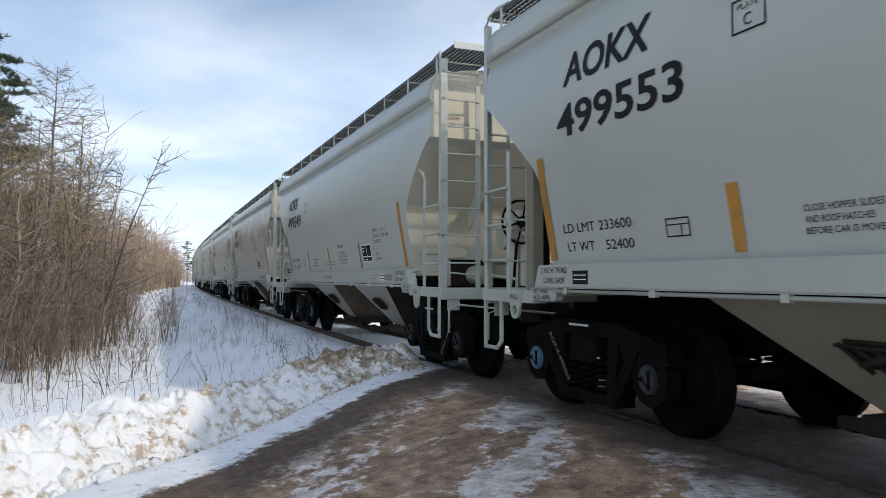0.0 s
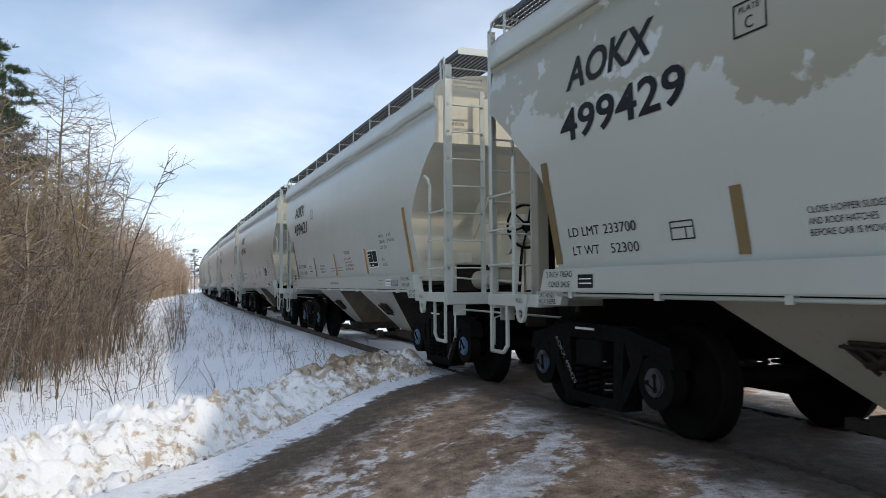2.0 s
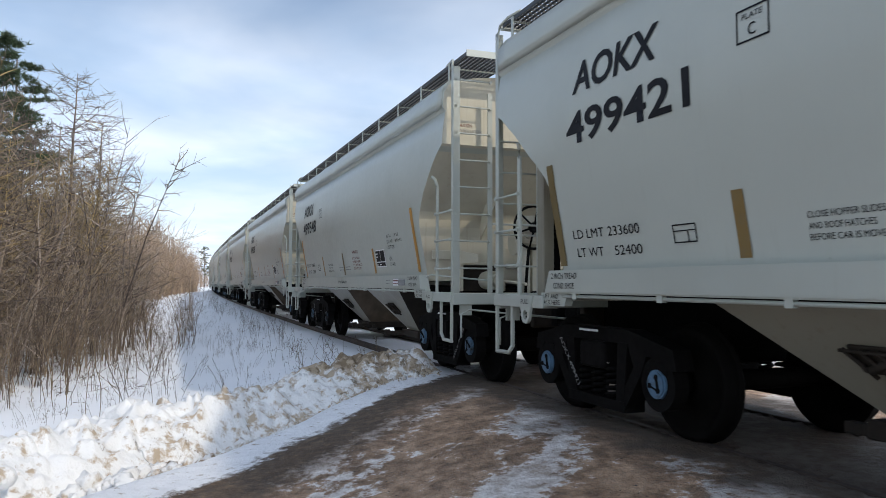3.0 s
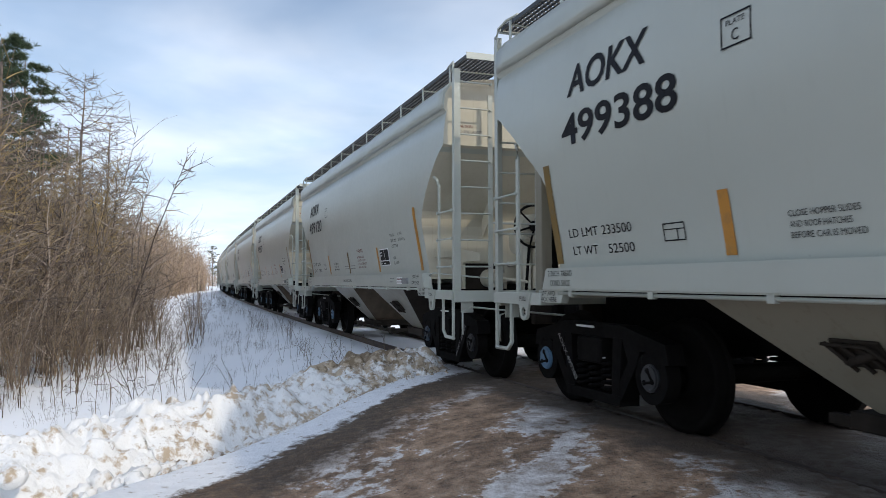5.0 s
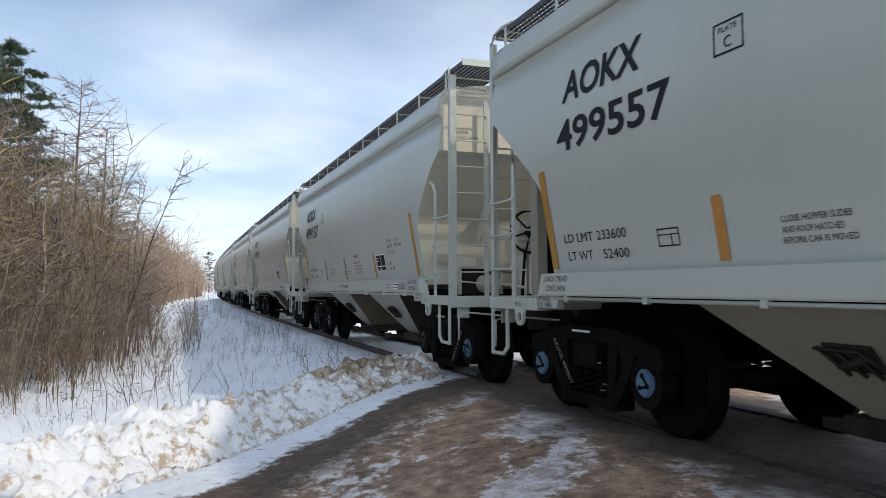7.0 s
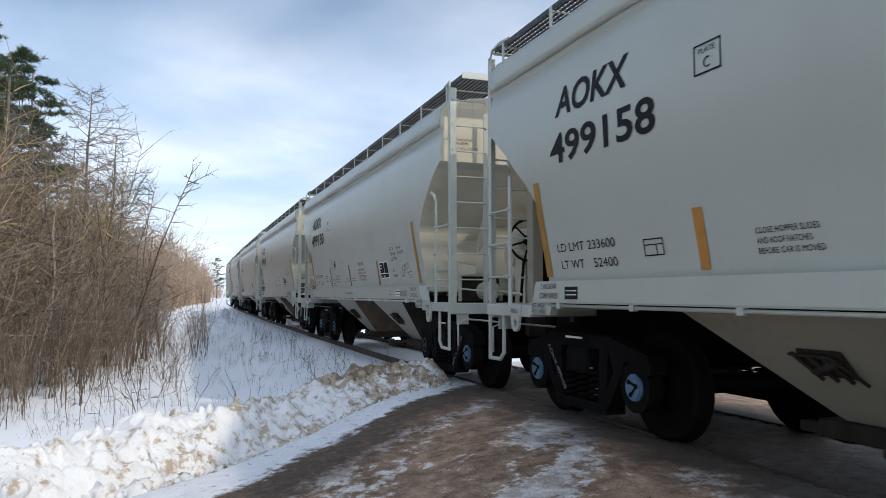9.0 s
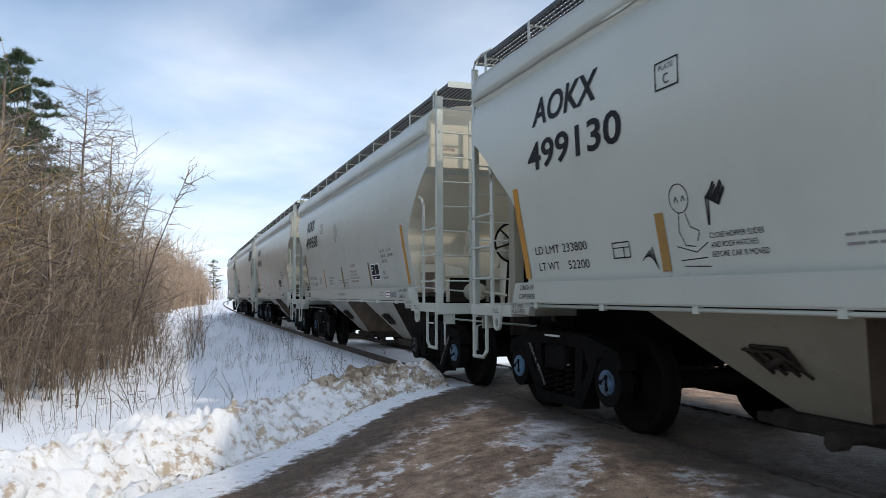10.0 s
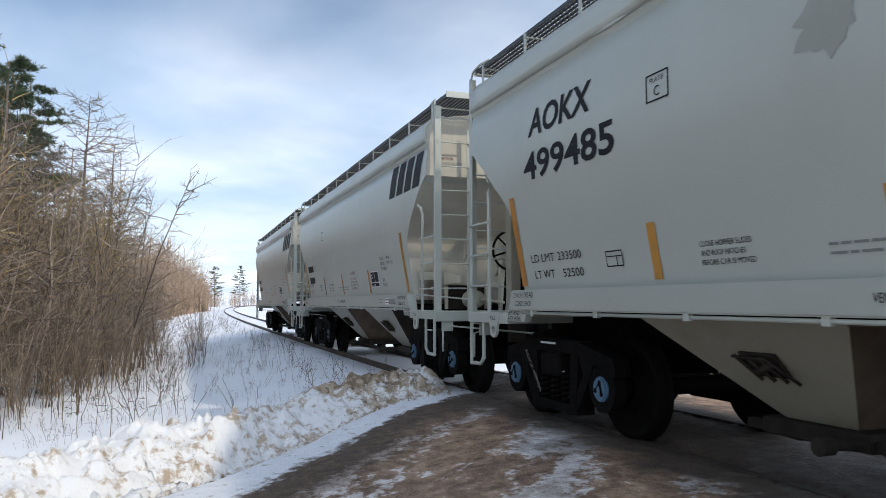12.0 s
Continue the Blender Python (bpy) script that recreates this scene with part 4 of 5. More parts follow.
        P("crossover_platform", grating(d0, d1, 0.25, 1.3, 1.12), WORN)
        # upright end members and gussets below the slope sheet
        for y in (0.62,) if s > 0 else (-0.62, 0.62):
            P("end_post", box((min(s * 5.25, s * 5.37), y - 0.07, 1.1), (max(s * 5.25, s * 5.37), y + 0.07, 2.86), 0.012), WORN)
        P("end_rail", tube([(s * 5.76, -0.98, 1.98), (s * 5.76, 0.98, 1.98)], 0.014, 6), CREAM)
        # coupler
        cp = bmesh.new()
        add_box(cp, (min(s * 5.5, s * 6.25), -0.08, 0.8), (max(s * 5.5, s * 6.25), 0.08, 0.96), 0.02)
        add_box(cp, (min(s * 6.1, s * 6.42), -0.17, 0.74), (max(s * 6.1, s * 6.42), 0.14, 1.02), 0.05)
        P("coupler", cp, STEEL_DARK)
        P("striker_plate", box((min(s * 5.76, s * 5.86), -0.45, 0.7), (max(s * 5.76, s * 5.86), 0.45, 1.05), 0.02), GRIME_SHADE)
        P("uncoupling_rod", tube([(s * 5.86, -1.42, 0.6), (s * 5.86, -1.42, 0.88), (s * 5.84, -1.3, 0.93), (s * 5.92, -0.7, 0.87), (s * 6.05, -0.12, 0.82)], 0.013, 6), CREAM)
        P("rod_bracket", box((min(s * 5.745, s * 5.765), -1.4, 0.86), (max(s * 5.745, s * 5.765), -1.24, 1.04), 0.004), CREAM)
        P("air_hose", tube([(s * 5.95, 0.35, 0.85), (s * 6.1, 0.36, 0.7), (s * 6.25, 0.33, 0.52), (s * 6.38, 0.25, 0.46)], 0.03, 8), RUBBER)
        # trucks
        tu = s * TRUCK_U
        for side in (-1, 1):
            fr = P("side_frame", SIDE_FRAME, None)
            fr.matrix_basis = pose(tu, side * 1.02, 0)
            for i, du in enumerate((-0.22, 0.0, 0.22)):
                sp = P("coil_spring", COIL, None)
                sp.matrix_basis = pose(tu + du, side * 1.06, 0)
            # thin white bars along the frame's outer face
            for u, z, w in ((-0.1, 0.83, 0.3), (-0.05, 0.69, 0.3), (0.02, 0.56, 0.36)):
                P("frame_ledge", box((u - w / 2, side * 0.09 - 0.02, z - 0.012), (u + w / 2, side * 0.09 + 0.02, z + 0.008), 0.004), WHITE_INK, fr, "thin white casting ledge")
        P("bolster", box((tu - 0.2, -1.16, 0.5), (tu + 0.2, 1.16, 0.74), 0.03), STEEL_DARK)
        for du in (-1, 1):
            bm = bmesh.new()
            u = tu + du * 0.34
            add_tube(bm, [(u, -0.9, 0.38), (u, 0.9, 0.38)], 0.05, 8)
            P("brake_beam", bm, STEEL_DARK)
    # brake gear on the leading end
    whl = P("brake_wheel", spoked_wheel(0.28, 0.018, 6), STEEL_DARK, label="black spoked hand-brake wheel")
    whl.matrix_basis = pose(5.46, -0.24, 1.98)
    bm = bmesh.new()
    add_disc(bm, (5.43, -0.24, 1.98), 0.16, 0.03, 24, "X")
    P("brake_disc", bm, WORN)
    P("end_column", box((5.2, -0.2, 1.1), (5.34, -0.02, 1.72), 0.01), END_CREAM)
    P("sloped_bracket", plate_shape([(4.58, 1.7), (5.28, 1.62), (5.28, 1.52), (4.58, 1.52)], -0.95, -0.93), END_CREAM)
    P("brake_housing", box((5.2, -0.4, 1.76), (5.42, -0.08, 2.14), 0.05), WORN)
    bm = bmesh.new()
    add_disc(bm, (5.12, 0.1, 1.8), 0.17, 0.9, 24)
    for y in (-0.36, -0.2, 0.4, 0.55):
        add_disc(bm, (5.12, y, 1.8), 0.178, 0.02, 24)
    P("air_reservoir", bm, END_CREAM)
    bm = bmesh.new()
    add_disc(bm, (4.85, -0.58, 1.29), 0.125, 0.3, 20, "X")
    add_disc(bm, (5.04, -0.58, 1.29), 0.085, 0.16, 20, "X")
    add_tube(bm, [(5.1, -0.58, 1.29), (5.6, -0.42, 1.24)], 0.02, 8)
    P("brake_cylinder", bm, END_CREAM)
    # flat dark plate on the end wall; its colour stands for a cavity's shade
    P("cylinder_recess", box((4.556, -0.89, 1.14), (4.57, -0.29, 1.5)), GRIME_SHADE, label="flat dark plate for the shaded opening behind the brake cylinder")
    for lo, hi in (((4.556, -0.93, 1.5), (4.64, -0.25, 1.54)), ((4.556, -0.93, 1.14), (4.62, -0.89, 1.5)), ((4.556, -0.29, 1.14), (4.62, -0.25, 1.5))):
        P("recess_frame", box(lo, hi, 0.004), END_CREAM)
    P("chain", tube([(5.44, -0.3, 1.72), (5.42, -0.32, 1.4), (5.38, -0.32, 1.13)], 0.022, 6), STEEL_DARK)
    P("brake_column", box((5.26, -0.36, 1.1), (5.36, -0.24, 1.75), 0.01), WORN)
    P("brake_hose", tube([(5.3, 0.1, 1.98), (5.42, 0.32, 2.05), (5.48, 0.42, 1.8), (5.44, 0.3, 1.45), (5.3, 0.22, 1.2)], 0.018, 6), RUBBER)
    P("control_valve", box((4.95, 0.1, 1.14), (5.3, 0.5, 1.42), 0.04), STEEL_DARK)
    P("cross_beam", box((4.565, -0.24, 1.46), (4.66, 0.95, 1.53), 0.01), WORN)
    P("defect_card_board", box((4.562, -1.33, 1.58), (4.578, -0.99, 1.7), 0.003), END_CREAM, label="small blank card board")
    P("end_gusset", plate_shape([(4.58, 2.3), (5.2, 2.42), (4.58, 1.86)], -0.62, -0.605), END_CREAM)
    P("hand_rail", tube([(4.6, -1.42, 1.33), (4.85, -1.45, 1.36), (5.6, -0.9, 1.28)], 0.012, 6), CREAM)
    P("end_column", box((-5.36, -1.24, 1.12), (-5.22, -1.12, 2.85), 0.01), BAY, label="soiled steel column under the slope sheet")
    P("column_web", box((-5.34, -1.12, 1.12), (-5.24, -1.04, 2.8)), STEEL_DARK)
    P("train_line", tube([(4.7, 0.9, 1.3), (5.5, 0.85, 1.3), (5.6, 0.4, 1.22)], 0.02, 6), END_CREAM)
    for text, z, w in (("CAUTION", 3.2, 0.2), ("NO SIDE LADDER", 3.13, 0.34)):
        me = lettering(text, 0.04, RED_INK if z > 3.15 else GREY_INK, w)
        me.transform(pose(5.604, -1.38, z, 0, 0, 90))
        P("lettering", me, None)
    P("data_plate", box((5.595, 0.25, 3.02), (5.606, 0.95, 3.46)), WHITE_INK, label="white painted data panel")
    me = bars([(0.32, 3.08 + 0.062 * k, 0.55 - 0.12 * (k % 2), 0.034) for k in range(6)], GREY_INK)
    me.transform(pose(5.609, 0, 0, 0, 0, 90))
    P("small_print", me, None)
    # wheelsets: each turns on its axle
    for s in (-1, 1):
        for h in (-1, 1):
            ws = P("wheelset", tube([(0, -1.0, 0), (0, 1.0, 0)], 0.085, 12), WHEEL_STEEL)
            ws.matrix_basis = pose(s * TRUCK_U + h * WHEELBASE / 2, 0, WHEEL_R)
            for side in (-1, 1):
                w = P("wheel", WHEEL_NEAR, None, ws)
                w.matrix_basis = pose(0, side * 0.755, 0, 0, 0, 0 if side < 0 else 180)
                c = P("bearing_cap", CAP, None, ws, "blue painted axle bearing cap")
                c.matrix_basis = pose(0, side * 1.12, 0, 0, 0, 0 if side < 0 else 180)
                b = P("cap_bolts", BOLTS, None, ws)
                b.matrix_basis = pose(0, side * 1.12, 0, 0, 0, 0 if side < 0 else 180)
    # markings on the near side
    for u in (-4.52, 4.28):
        tape = strip(u - 0.055, u + 0.055, 1.405, 2.3, AMBER)
        P("reflective_stripe", on_side(tape, 0, 0), None, label="amber reflective stripe")
    for u in (-2.3, -0.33, 1.965):
        P("reflective_stripe", on_side(strip(u - 0.05, u + 0.05, 1.41, 1.83, AMBER), 0, 0), None, label="amber reflective stripe")
    L = lambda text, u, z, size, mat=INK, width=None: P("lettering", on_side(lettering(text, size, mat, width), u, z), None)
    P("lettering", on_side(lettering("AOKX", 0.245, INK, 1.15, 0.12, 0.008), -4.07, 2.83), None)
    bm = bmesh.new()
    for a, b in (((-2.165, 2.67), (-1.905, 2.682)), ((-2.165, 2.86), (-1.905, 2.872)), ((-2.165, 2.67), (-2.153, 2.872)), ((-1.917, 2.67), (-1.905, 2.872))):
        vs = [bm.verts.new(p) for p in ((a[0], 0, a[1]), (b[0], 0, a[1]), (b[0], 0, b[1]), (a[0], 0, b[1]))]
        bm.faces.new(vs)
    me = bpy.data.meshes.new("plate_box"); bm.to_mesh(me); bm.free(); me.materials.append(INK)
    P("marking_box", on_side(me, 0, 0), None)
    L("PLATE", -2.115, 2.805, 0.036, INK, 0.16)
    L("C", -2.07, 2.705, 0.07)
    L("LT WT", -4.26, 1.475, 0.075, INK, 0.4)
    L("LD LMT", -4.29, 1.63, 0.075, INK, 0.47)
    L("WARNING", 0.5, 1.79, 0.062, RED_INK, 0.44)
    for k, (text, width) in enumerate((("USE ON LOADED CAR ONLY", 0.58), ("EXCEPT VIBRATOR BRACKETS", 0.67), ("TO ANY PART OF CAR BODY", 0.6), ("DO NOT APPLY VIBRATOR", 0.54))):
        L(text, 0.45, 1.5 + 0.062 * k, 0.04, RED_INK, width)
    for k, (text, width) in enumerate((("BEFORE CAR IS MOVED", 0.5), ("AND ROOF HATCHES", 0.42), ("CLOSE HOPPER SLIDES", 0.48))):
        L(text, -1.8, 1.49 + 0.062 * k, 0.036, INK, width)
    P("small_print", on_side(bars([(-0.76, 1.5 + 0.05 * k, 0.35, 0.026) for k in range(2)], GREY_INK), 0, 0), None)
    P("small_print", on_side(bars([(-0.22, 1.5 + 0.05 * k, 0.4, 0.026) for k in range(2)], GREY_INK), 0, 0), None)
    bm = bmesh.new()
    for a, b in (((-2.96, 1.53), (-2.95, 1.66)), ((-2.73, 1.53), (-2.72, 1.66)), ((-2.96, 1.53), (-2.72, 1.54)), ((-2.96, 1.65), (-2.72, 1.66)), ((-2.96, 1.61), (-2.72, 1.618)), ((-2.81, 1.53), (-2.8, 1.61))):
        vs = [bm.verts.new(p) for p in ((a[0], 0, a[1]), (b[0], 0, a[1]), (b[0], 0, b[1]), (a[0], 0, b[1]))]
        bm.faces.new(vs)
    me = bpy.data.meshes.new("stencil_box"); bm.to_mesh(me); bm.free(); me.materials.append(INK)
    P("marking_box", on_side(me, 0, 0), None)
    # consolidated stencil: white card with three black panels
    P("stencil_card", on_side(strip(2.12, 2.66, 1.51, 1.79, WHITE_INK, 3), 0, 0, 0.005), None)
    for a, b, c, d in ((2.14, 2.39, 1.6, 1.775), (2.41, 2.64, 1.6, 1.775), (2.14, 2.64, 1.525, 1.585)):
        P("stencil_panel", on_side(strip(a, b, c, d, INK, 2), 0, 0, 0.009), None)
    P("small_print", on_side(bars([(2.17, 1.72, 0.12, 0.025), (2.17, 1.67, 0.1, 0.025), (2.17, 1.54, 0.05, 0.028), (2.31, 1.54, 0.13, 0.028)], WHITE_INK), 0, 0, 0.013), None)
    for text, u, z, w in (("EW 10-1", 2.91, 1.955, 0.24), ("EXW 10-8", 2.91, 1.87, 0.28), ("CU FT 3250", 2.91, 1.785, 0.34), ("H 13-0", 3.33, 1.955, 0.21), ("EXW H 8-8", 3.33, 1.87, 0.33), ("40 %", 2.9, 1.6, 0.13), ("E/L VALVE", 2.9, 1.52, 0.26)):
        L(text, u, z, 0.05, INK, w)
    Q = lambda text, u, z, size, w, y=-SILL_Y - 0.004, mat=INK: P("lettering", at_plane(lettering(text, size, mat, w), u, y, z), None)
    Q("VENT CAR WHEN UNLOADING", -0.42, 1.24, 0.05, 0.74)
    P("small_print", at_plane(bars([(3.0, 1.285, 0.24, 0.022), (3.0, 1.235, 0.2, 0.022)], GREY_INK), 0, -SILL_Y - 0.004, 0), None)
    P("sill_label", box((3.38, -SILL_Y - 0.004, 1.21), (3.64, -SILL_Y + 0.01, 1.31)), WHITE_INK, label="small white and red label")
    P("label_bar", box((3.39, -SILL_Y - 0.006, 1.275), (3.63, -SILL_Y, 1.292)), RED_INK)
    P("label_bar", box((3.39, -SILL_Y - 0.006, 1.235), (3.63, -SILL_Y, 1.245)), RED_INK)
    P("data_tag", box((3.72, -SILL_Y - 0.035, 1.215), (3.98, -SILL_Y + 0.01, 1.30), 0.012), GREY_INK, label="grey electronic data tag")
    for s, u0 in ((1, 4.37), (-1, -4.76)):
        Q("LIFT AND", u0 + 0.03, 1.115, 0.042, 0.27, -1.509)
        Q("JACK HERE", u0 + 0.01, 1.06, 0.042, 0.32, -1.509)
        Q("PULL", s * 5.03 - 0.075, 1.055, 0.045, 0.15, -1.551)
    return car


def train_s(t, k):
    """Place along the track of the middle of car k at t seconds."""
    return TRAIN_S0 + CAR_L * (t / TRAIN_PERIOD - k) + float(np.interp(t, SWAY_T, SWAY_D))


TRAIN_S0, TRAIN_PERIOD = -1.04, 1.00775
SWAY_T = [0.0, 0.5, 1.0, 1.5, 2.0, 2.5, 3.0, 5.0, 5.5, 6.0, 6.5, 7.0, 9.0, 9.5, 10.0, 10.5, 11.0, 11.5, 12.0]
SWAY_D = [-0.172, 0.050, 0.010, 0.042, 0.000, 0.037, 0.020, 0.020, 0.016, 0.200, 0.203, 0.190, 0.120, 0.095, -0.160, -0.137, -0.240, -0.020, -0.079]
MARKS = ["499553", "499549", "499429", "499421", "499548", "499388", "499120", "499557", "499137", "499158", "499130", "499568", "499485", None, None]


def car_pose(s):
    """A car stands with its two trucks on the line."""
    ya, za, _ = line(s + TRUCK_U)
    yb, zb, _ = line(s - TRUCK_U)
    span = 2 * TRUCK_U
    return pose(s, (ya + yb) / 2, (za + zb) / 2, 0, -math.degrees(math.atan2(za - zb, span)), math.degrees(math.atan2(ya - yb, span)))


def scribble(points, u, z, size, pen=0.009):
    bm = bmesh.new()
    for stroke in points:
        for (a, b), (c, d) in zip(stroke, stroke[1:]):
            p, q = Vector((a, 0, b)), Vector((c, 0, d))
            w = (q - p).normalized().cross(Vector((0, 1, 0))) * pen
            vs = [bm.verts.new(x * size + Vector((0, 0, 0)) + y) for x, y in ((p, w), (q, w), (q, -w), (p, -w))]
            bm.faces.new(vs)
    me = bpy.data.meshes.new("chalk_mark")
    bm.to_mesh(me)
    bm.free()
    me.materials.append(INK)
    return on_side(me, u, z)


SMUDGE = {11: (-0.52, 2.56), 12: (-0.60, 2.72)}


def build_train():
    first = build_car()
    cars = [first] + [copy_thing(first, pose(0, 0, 0)) for k in range(1, 15)]
    for k, car in enumerate(cars):
        kids = {c.name.split(".")[0]: c for c in car.children}
        number = MARKS[k]
        limits = {1: ("233700", "52300"), 2: ("233700", "52300"), 5: ("233500", "52500"), 6: ("233700", "52300"), 10: ("233800", "52200"), 11: ("233700", "52300"), 12: ("233500", "52500")}.get(k, ("233600", "52400"))
        shoe = (("2 INCH HF", 0.3), ("COMP SHOES", 0.35)) if k in (6, 9, 10) else (("2 INCH TREAD", 0.43), ("COND. SHOE", 0.35))
        for u0 in (4.1, -4.54):
            for (text, width), z in zip(shoe, (1.29, 1.205)):
                part("lettering", at_plane(lettering(text, 0.05, INK, width), u0 + (0.43 - width) / 2, -SILL_Y - 0.004, z), None, car)
        if k in (0, 2, 9, 11):
            part("sill_label", box((-4.02, -SILL_Y - 0.004, 1.2), (-3.8, -SILL_Y + 0.01, 1.31)), INK, car, "small black striped label")
            for z in (1.235, 1.27):
                part("label_bar", box((-4.0, -SILL_Y - 0.006, z), (-3.82, -SILL_Y, z + 0.008)), WHITE_INK, car)
        if k < 13:
            part("lettering", on_side(lettering(number, 0.25, INK, 1.58, 0.0, 0.007), -4.18, 2.42), None, car)
            for tu, tilt in ((TRUCK_U + 0.42, 50), (-TRUCK_U - 0.6, -50)):
                stencil = lettering("AOKX " + number, 0.05, GREY_INK, 0.54)
                stencil.transform(pose(tu, -1.14, 0.24 if tilt > 0 else 0.72, 0, -tilt, 0))
                part("lettering", stencil, None, car, "white truck stencil")
            part("lettering", on_side(lettering(limits[0], 0.075, INK, 0.42), -3.76, 1.63), None, car)
            part("lettering", on_side(lettering(limits[1], 0.075, INK, 0.36), -3.7, 1.475), None, car)
        else:
            for c in [c for c in car.children if c.name.startswith("lettering") and c.data.vertices and -4.3 < c.data.vertices[0].co.x < -2.9 and c.data.vertices[0].co.z > 2.7]:
                bpy.data.objects.remove(c)
            for i in range(4):          # the emblem's letters, as plain slanted blocks
                u, bm = 3.78 + i * 0.41, bmesh.new()
                rows = [[bm.verts.new((u + q * 0.13 / 5 + w, 0, 2.87 + q * 0.48 / 5)) for w in (0, 0.31)] for q in range(6)]
                for ra, rb in zip(rows, rows[1:]):
                    bm.faces.new((ra[0], ra[1], rb[1], rb[0]))
                me = bpy.data.meshes.new("emblem_block")
                bm.to_mesh(me)
                bm.free()
                me.materials.append(INK)
                part("emblem_block", on_side(me, 0, 0), None, car, "black slanted emblem block")
            part("number_bar", on_side(strip(-4.2, -3.5, 2.0, 2.15, INK, 3), 0, 0), None, car)
            part("number_bar", on_side(strip(-4.2, -3.5, 1.72, 1.87, INK, 3), 0, 0), None, car)
            tagged(car, "grey-cream covered hopper car with a dark block emblem")
        if k == 2:
            b = kids["body"]
            b.data = b.data.copy()
            b.data.materials[0] = PATCHED
            tagged(car, "grey-cream covered hopper with beige painted-over patches")
        if k >= 11:      # rust and soot run down the end sheets of the last cars
            b = kids["body"]
            b.data = b.data.copy()
            b.data.materials[1] = END_SOOT if k >= 13 else END_RUST
        if k in (11, 12):        # a greyer patch of paint high on the side
            blot, bm = SMUDGE[k], bmesh.new()
            rng = random.Random(k)
            rim = [(0.2 * math.cos(a) * rng.uniform(0.6, 1.2), 0.2 * math.sin(a) * rng.uniform(0.7, 1.2)) for a in np.arange(0.0, 6.2, 0.26)]
            rows = [[bm.verts.new((x * f, 0, z * f)) for x, z in rim] for f in (0.15, 0.6, 1.0)]
            for ra, rb in zip(rows, rows[1:]):
                for i in range(len(rim)):
                    j = (i + 1) % len(rim)
                    bm.faces.new((ra[i], ra[j], rb[j], rb[i]))
            bm.faces.new(rows[0])
            me = bpy.data.meshes.new("paint_patch")
            bm.to_mesh(me)
            bm.free()
            me.materials.append(PATCH_PAINT)
            part("paint_patch", on_side(me, *blot, 0.004), None, car, "greyer patch of paint")
        if k == 10:
            face = [[(0.3 + 0.2 * math.cos(a), 0.95 + 0.2 * math.sin(a)) for a in np.arange(0.0, 7.0, 0.35)], [(0.2, 0.9), (0.24, 0.98), (0.28, 0.9)], [(0.35, 0.9), (0.39, 0.98), (0.43, 0.9)], [(0.25, 0.75), (0.2, 0.5), (0.3, 0.3), (0.5, 0.28)], [(0.38, 0.75), (0.45, 0.55), (0.62, 0.48), (0.55, 0.35)], [(0.1, 0.3), (0.5, 0.2), (0.75, 0.32)], [(0.15, 0.1), (0.7, 0.12)], [(0.2, 0.02), (0.75, 0.0)]]
            part("chalk_mark", scribble(face, -2.2, 1.43, 0.5, 0.0035), None, car, "black scrawled figure in thin lines")
            flag = [[(0.02 * j, 0.35 - 0.01 * j), (0.16 + 0.02 * j, 0.5 + 0.05 * math.sin(j))] for j in range(12)] + [[(0.0, 0.0), (0.05, 0.35)], [(-0.02, 0.0), (0.0, 0.38)]]
            part("chalk_mark", scribble(flag, -1.78, 1.7, 0.5, 0.006), None, car, "black hatched flag drawing")
            wing = [[(0.03 * j, 0.02 * j), (0.18 + 0.015 * j, 0.12 - 0.03 * j)] for j in range(9)]
            part("chalk_mark", scribble(wing, -2.58, 1.5, 0.6, 0.004), None, car, "black hatched patch beside the stripe")
            loops = [[(0.5 + 0.35 * math.cos(a), 0.3 + 0.25 * math.sin(a * 1.3)) for a in np.arange(0, 9, 0.35)], [(0.9, 0.6), (1.0, 0.3), (1.15, 0.65), (1.3, 0.35)], [(1.0, 0.2), (1.7, 0.25)], [(1.05, 0.1), (1.6, 0.08)], [(1.1, 0.0), (1.75, 0.0)]]
            part("chalk_mark", scribble(loops, 3.35, 1.5, 0.36, 0.0035), None, car, "black scrawled line drawing")
            tagged(car, "grey-cream covered hopper with scrawled line drawings")
    return cars


train = build_train()


def motions():
    """The train rolls past at a steady pace; every wheelset turns with it."""
    times = [i * 0.5 for i in range(25)]
    for k, car in enumerate(train):
        walk(car, [(t, car_pose(train_s(t, k))) for t in times])
        for ws in [c for c in car.children if c.name.startswith("wheelset")]:
            home = ws.matrix_basis.translation.copy()
            rows = []
            for f in range(0, 361):
                t = f / FPS
                rows.append((t, pose(*home, 0, math.degrees(train_s(t, k) / WHEEL_R) % 360, 0)))
            walk(ws, rows)

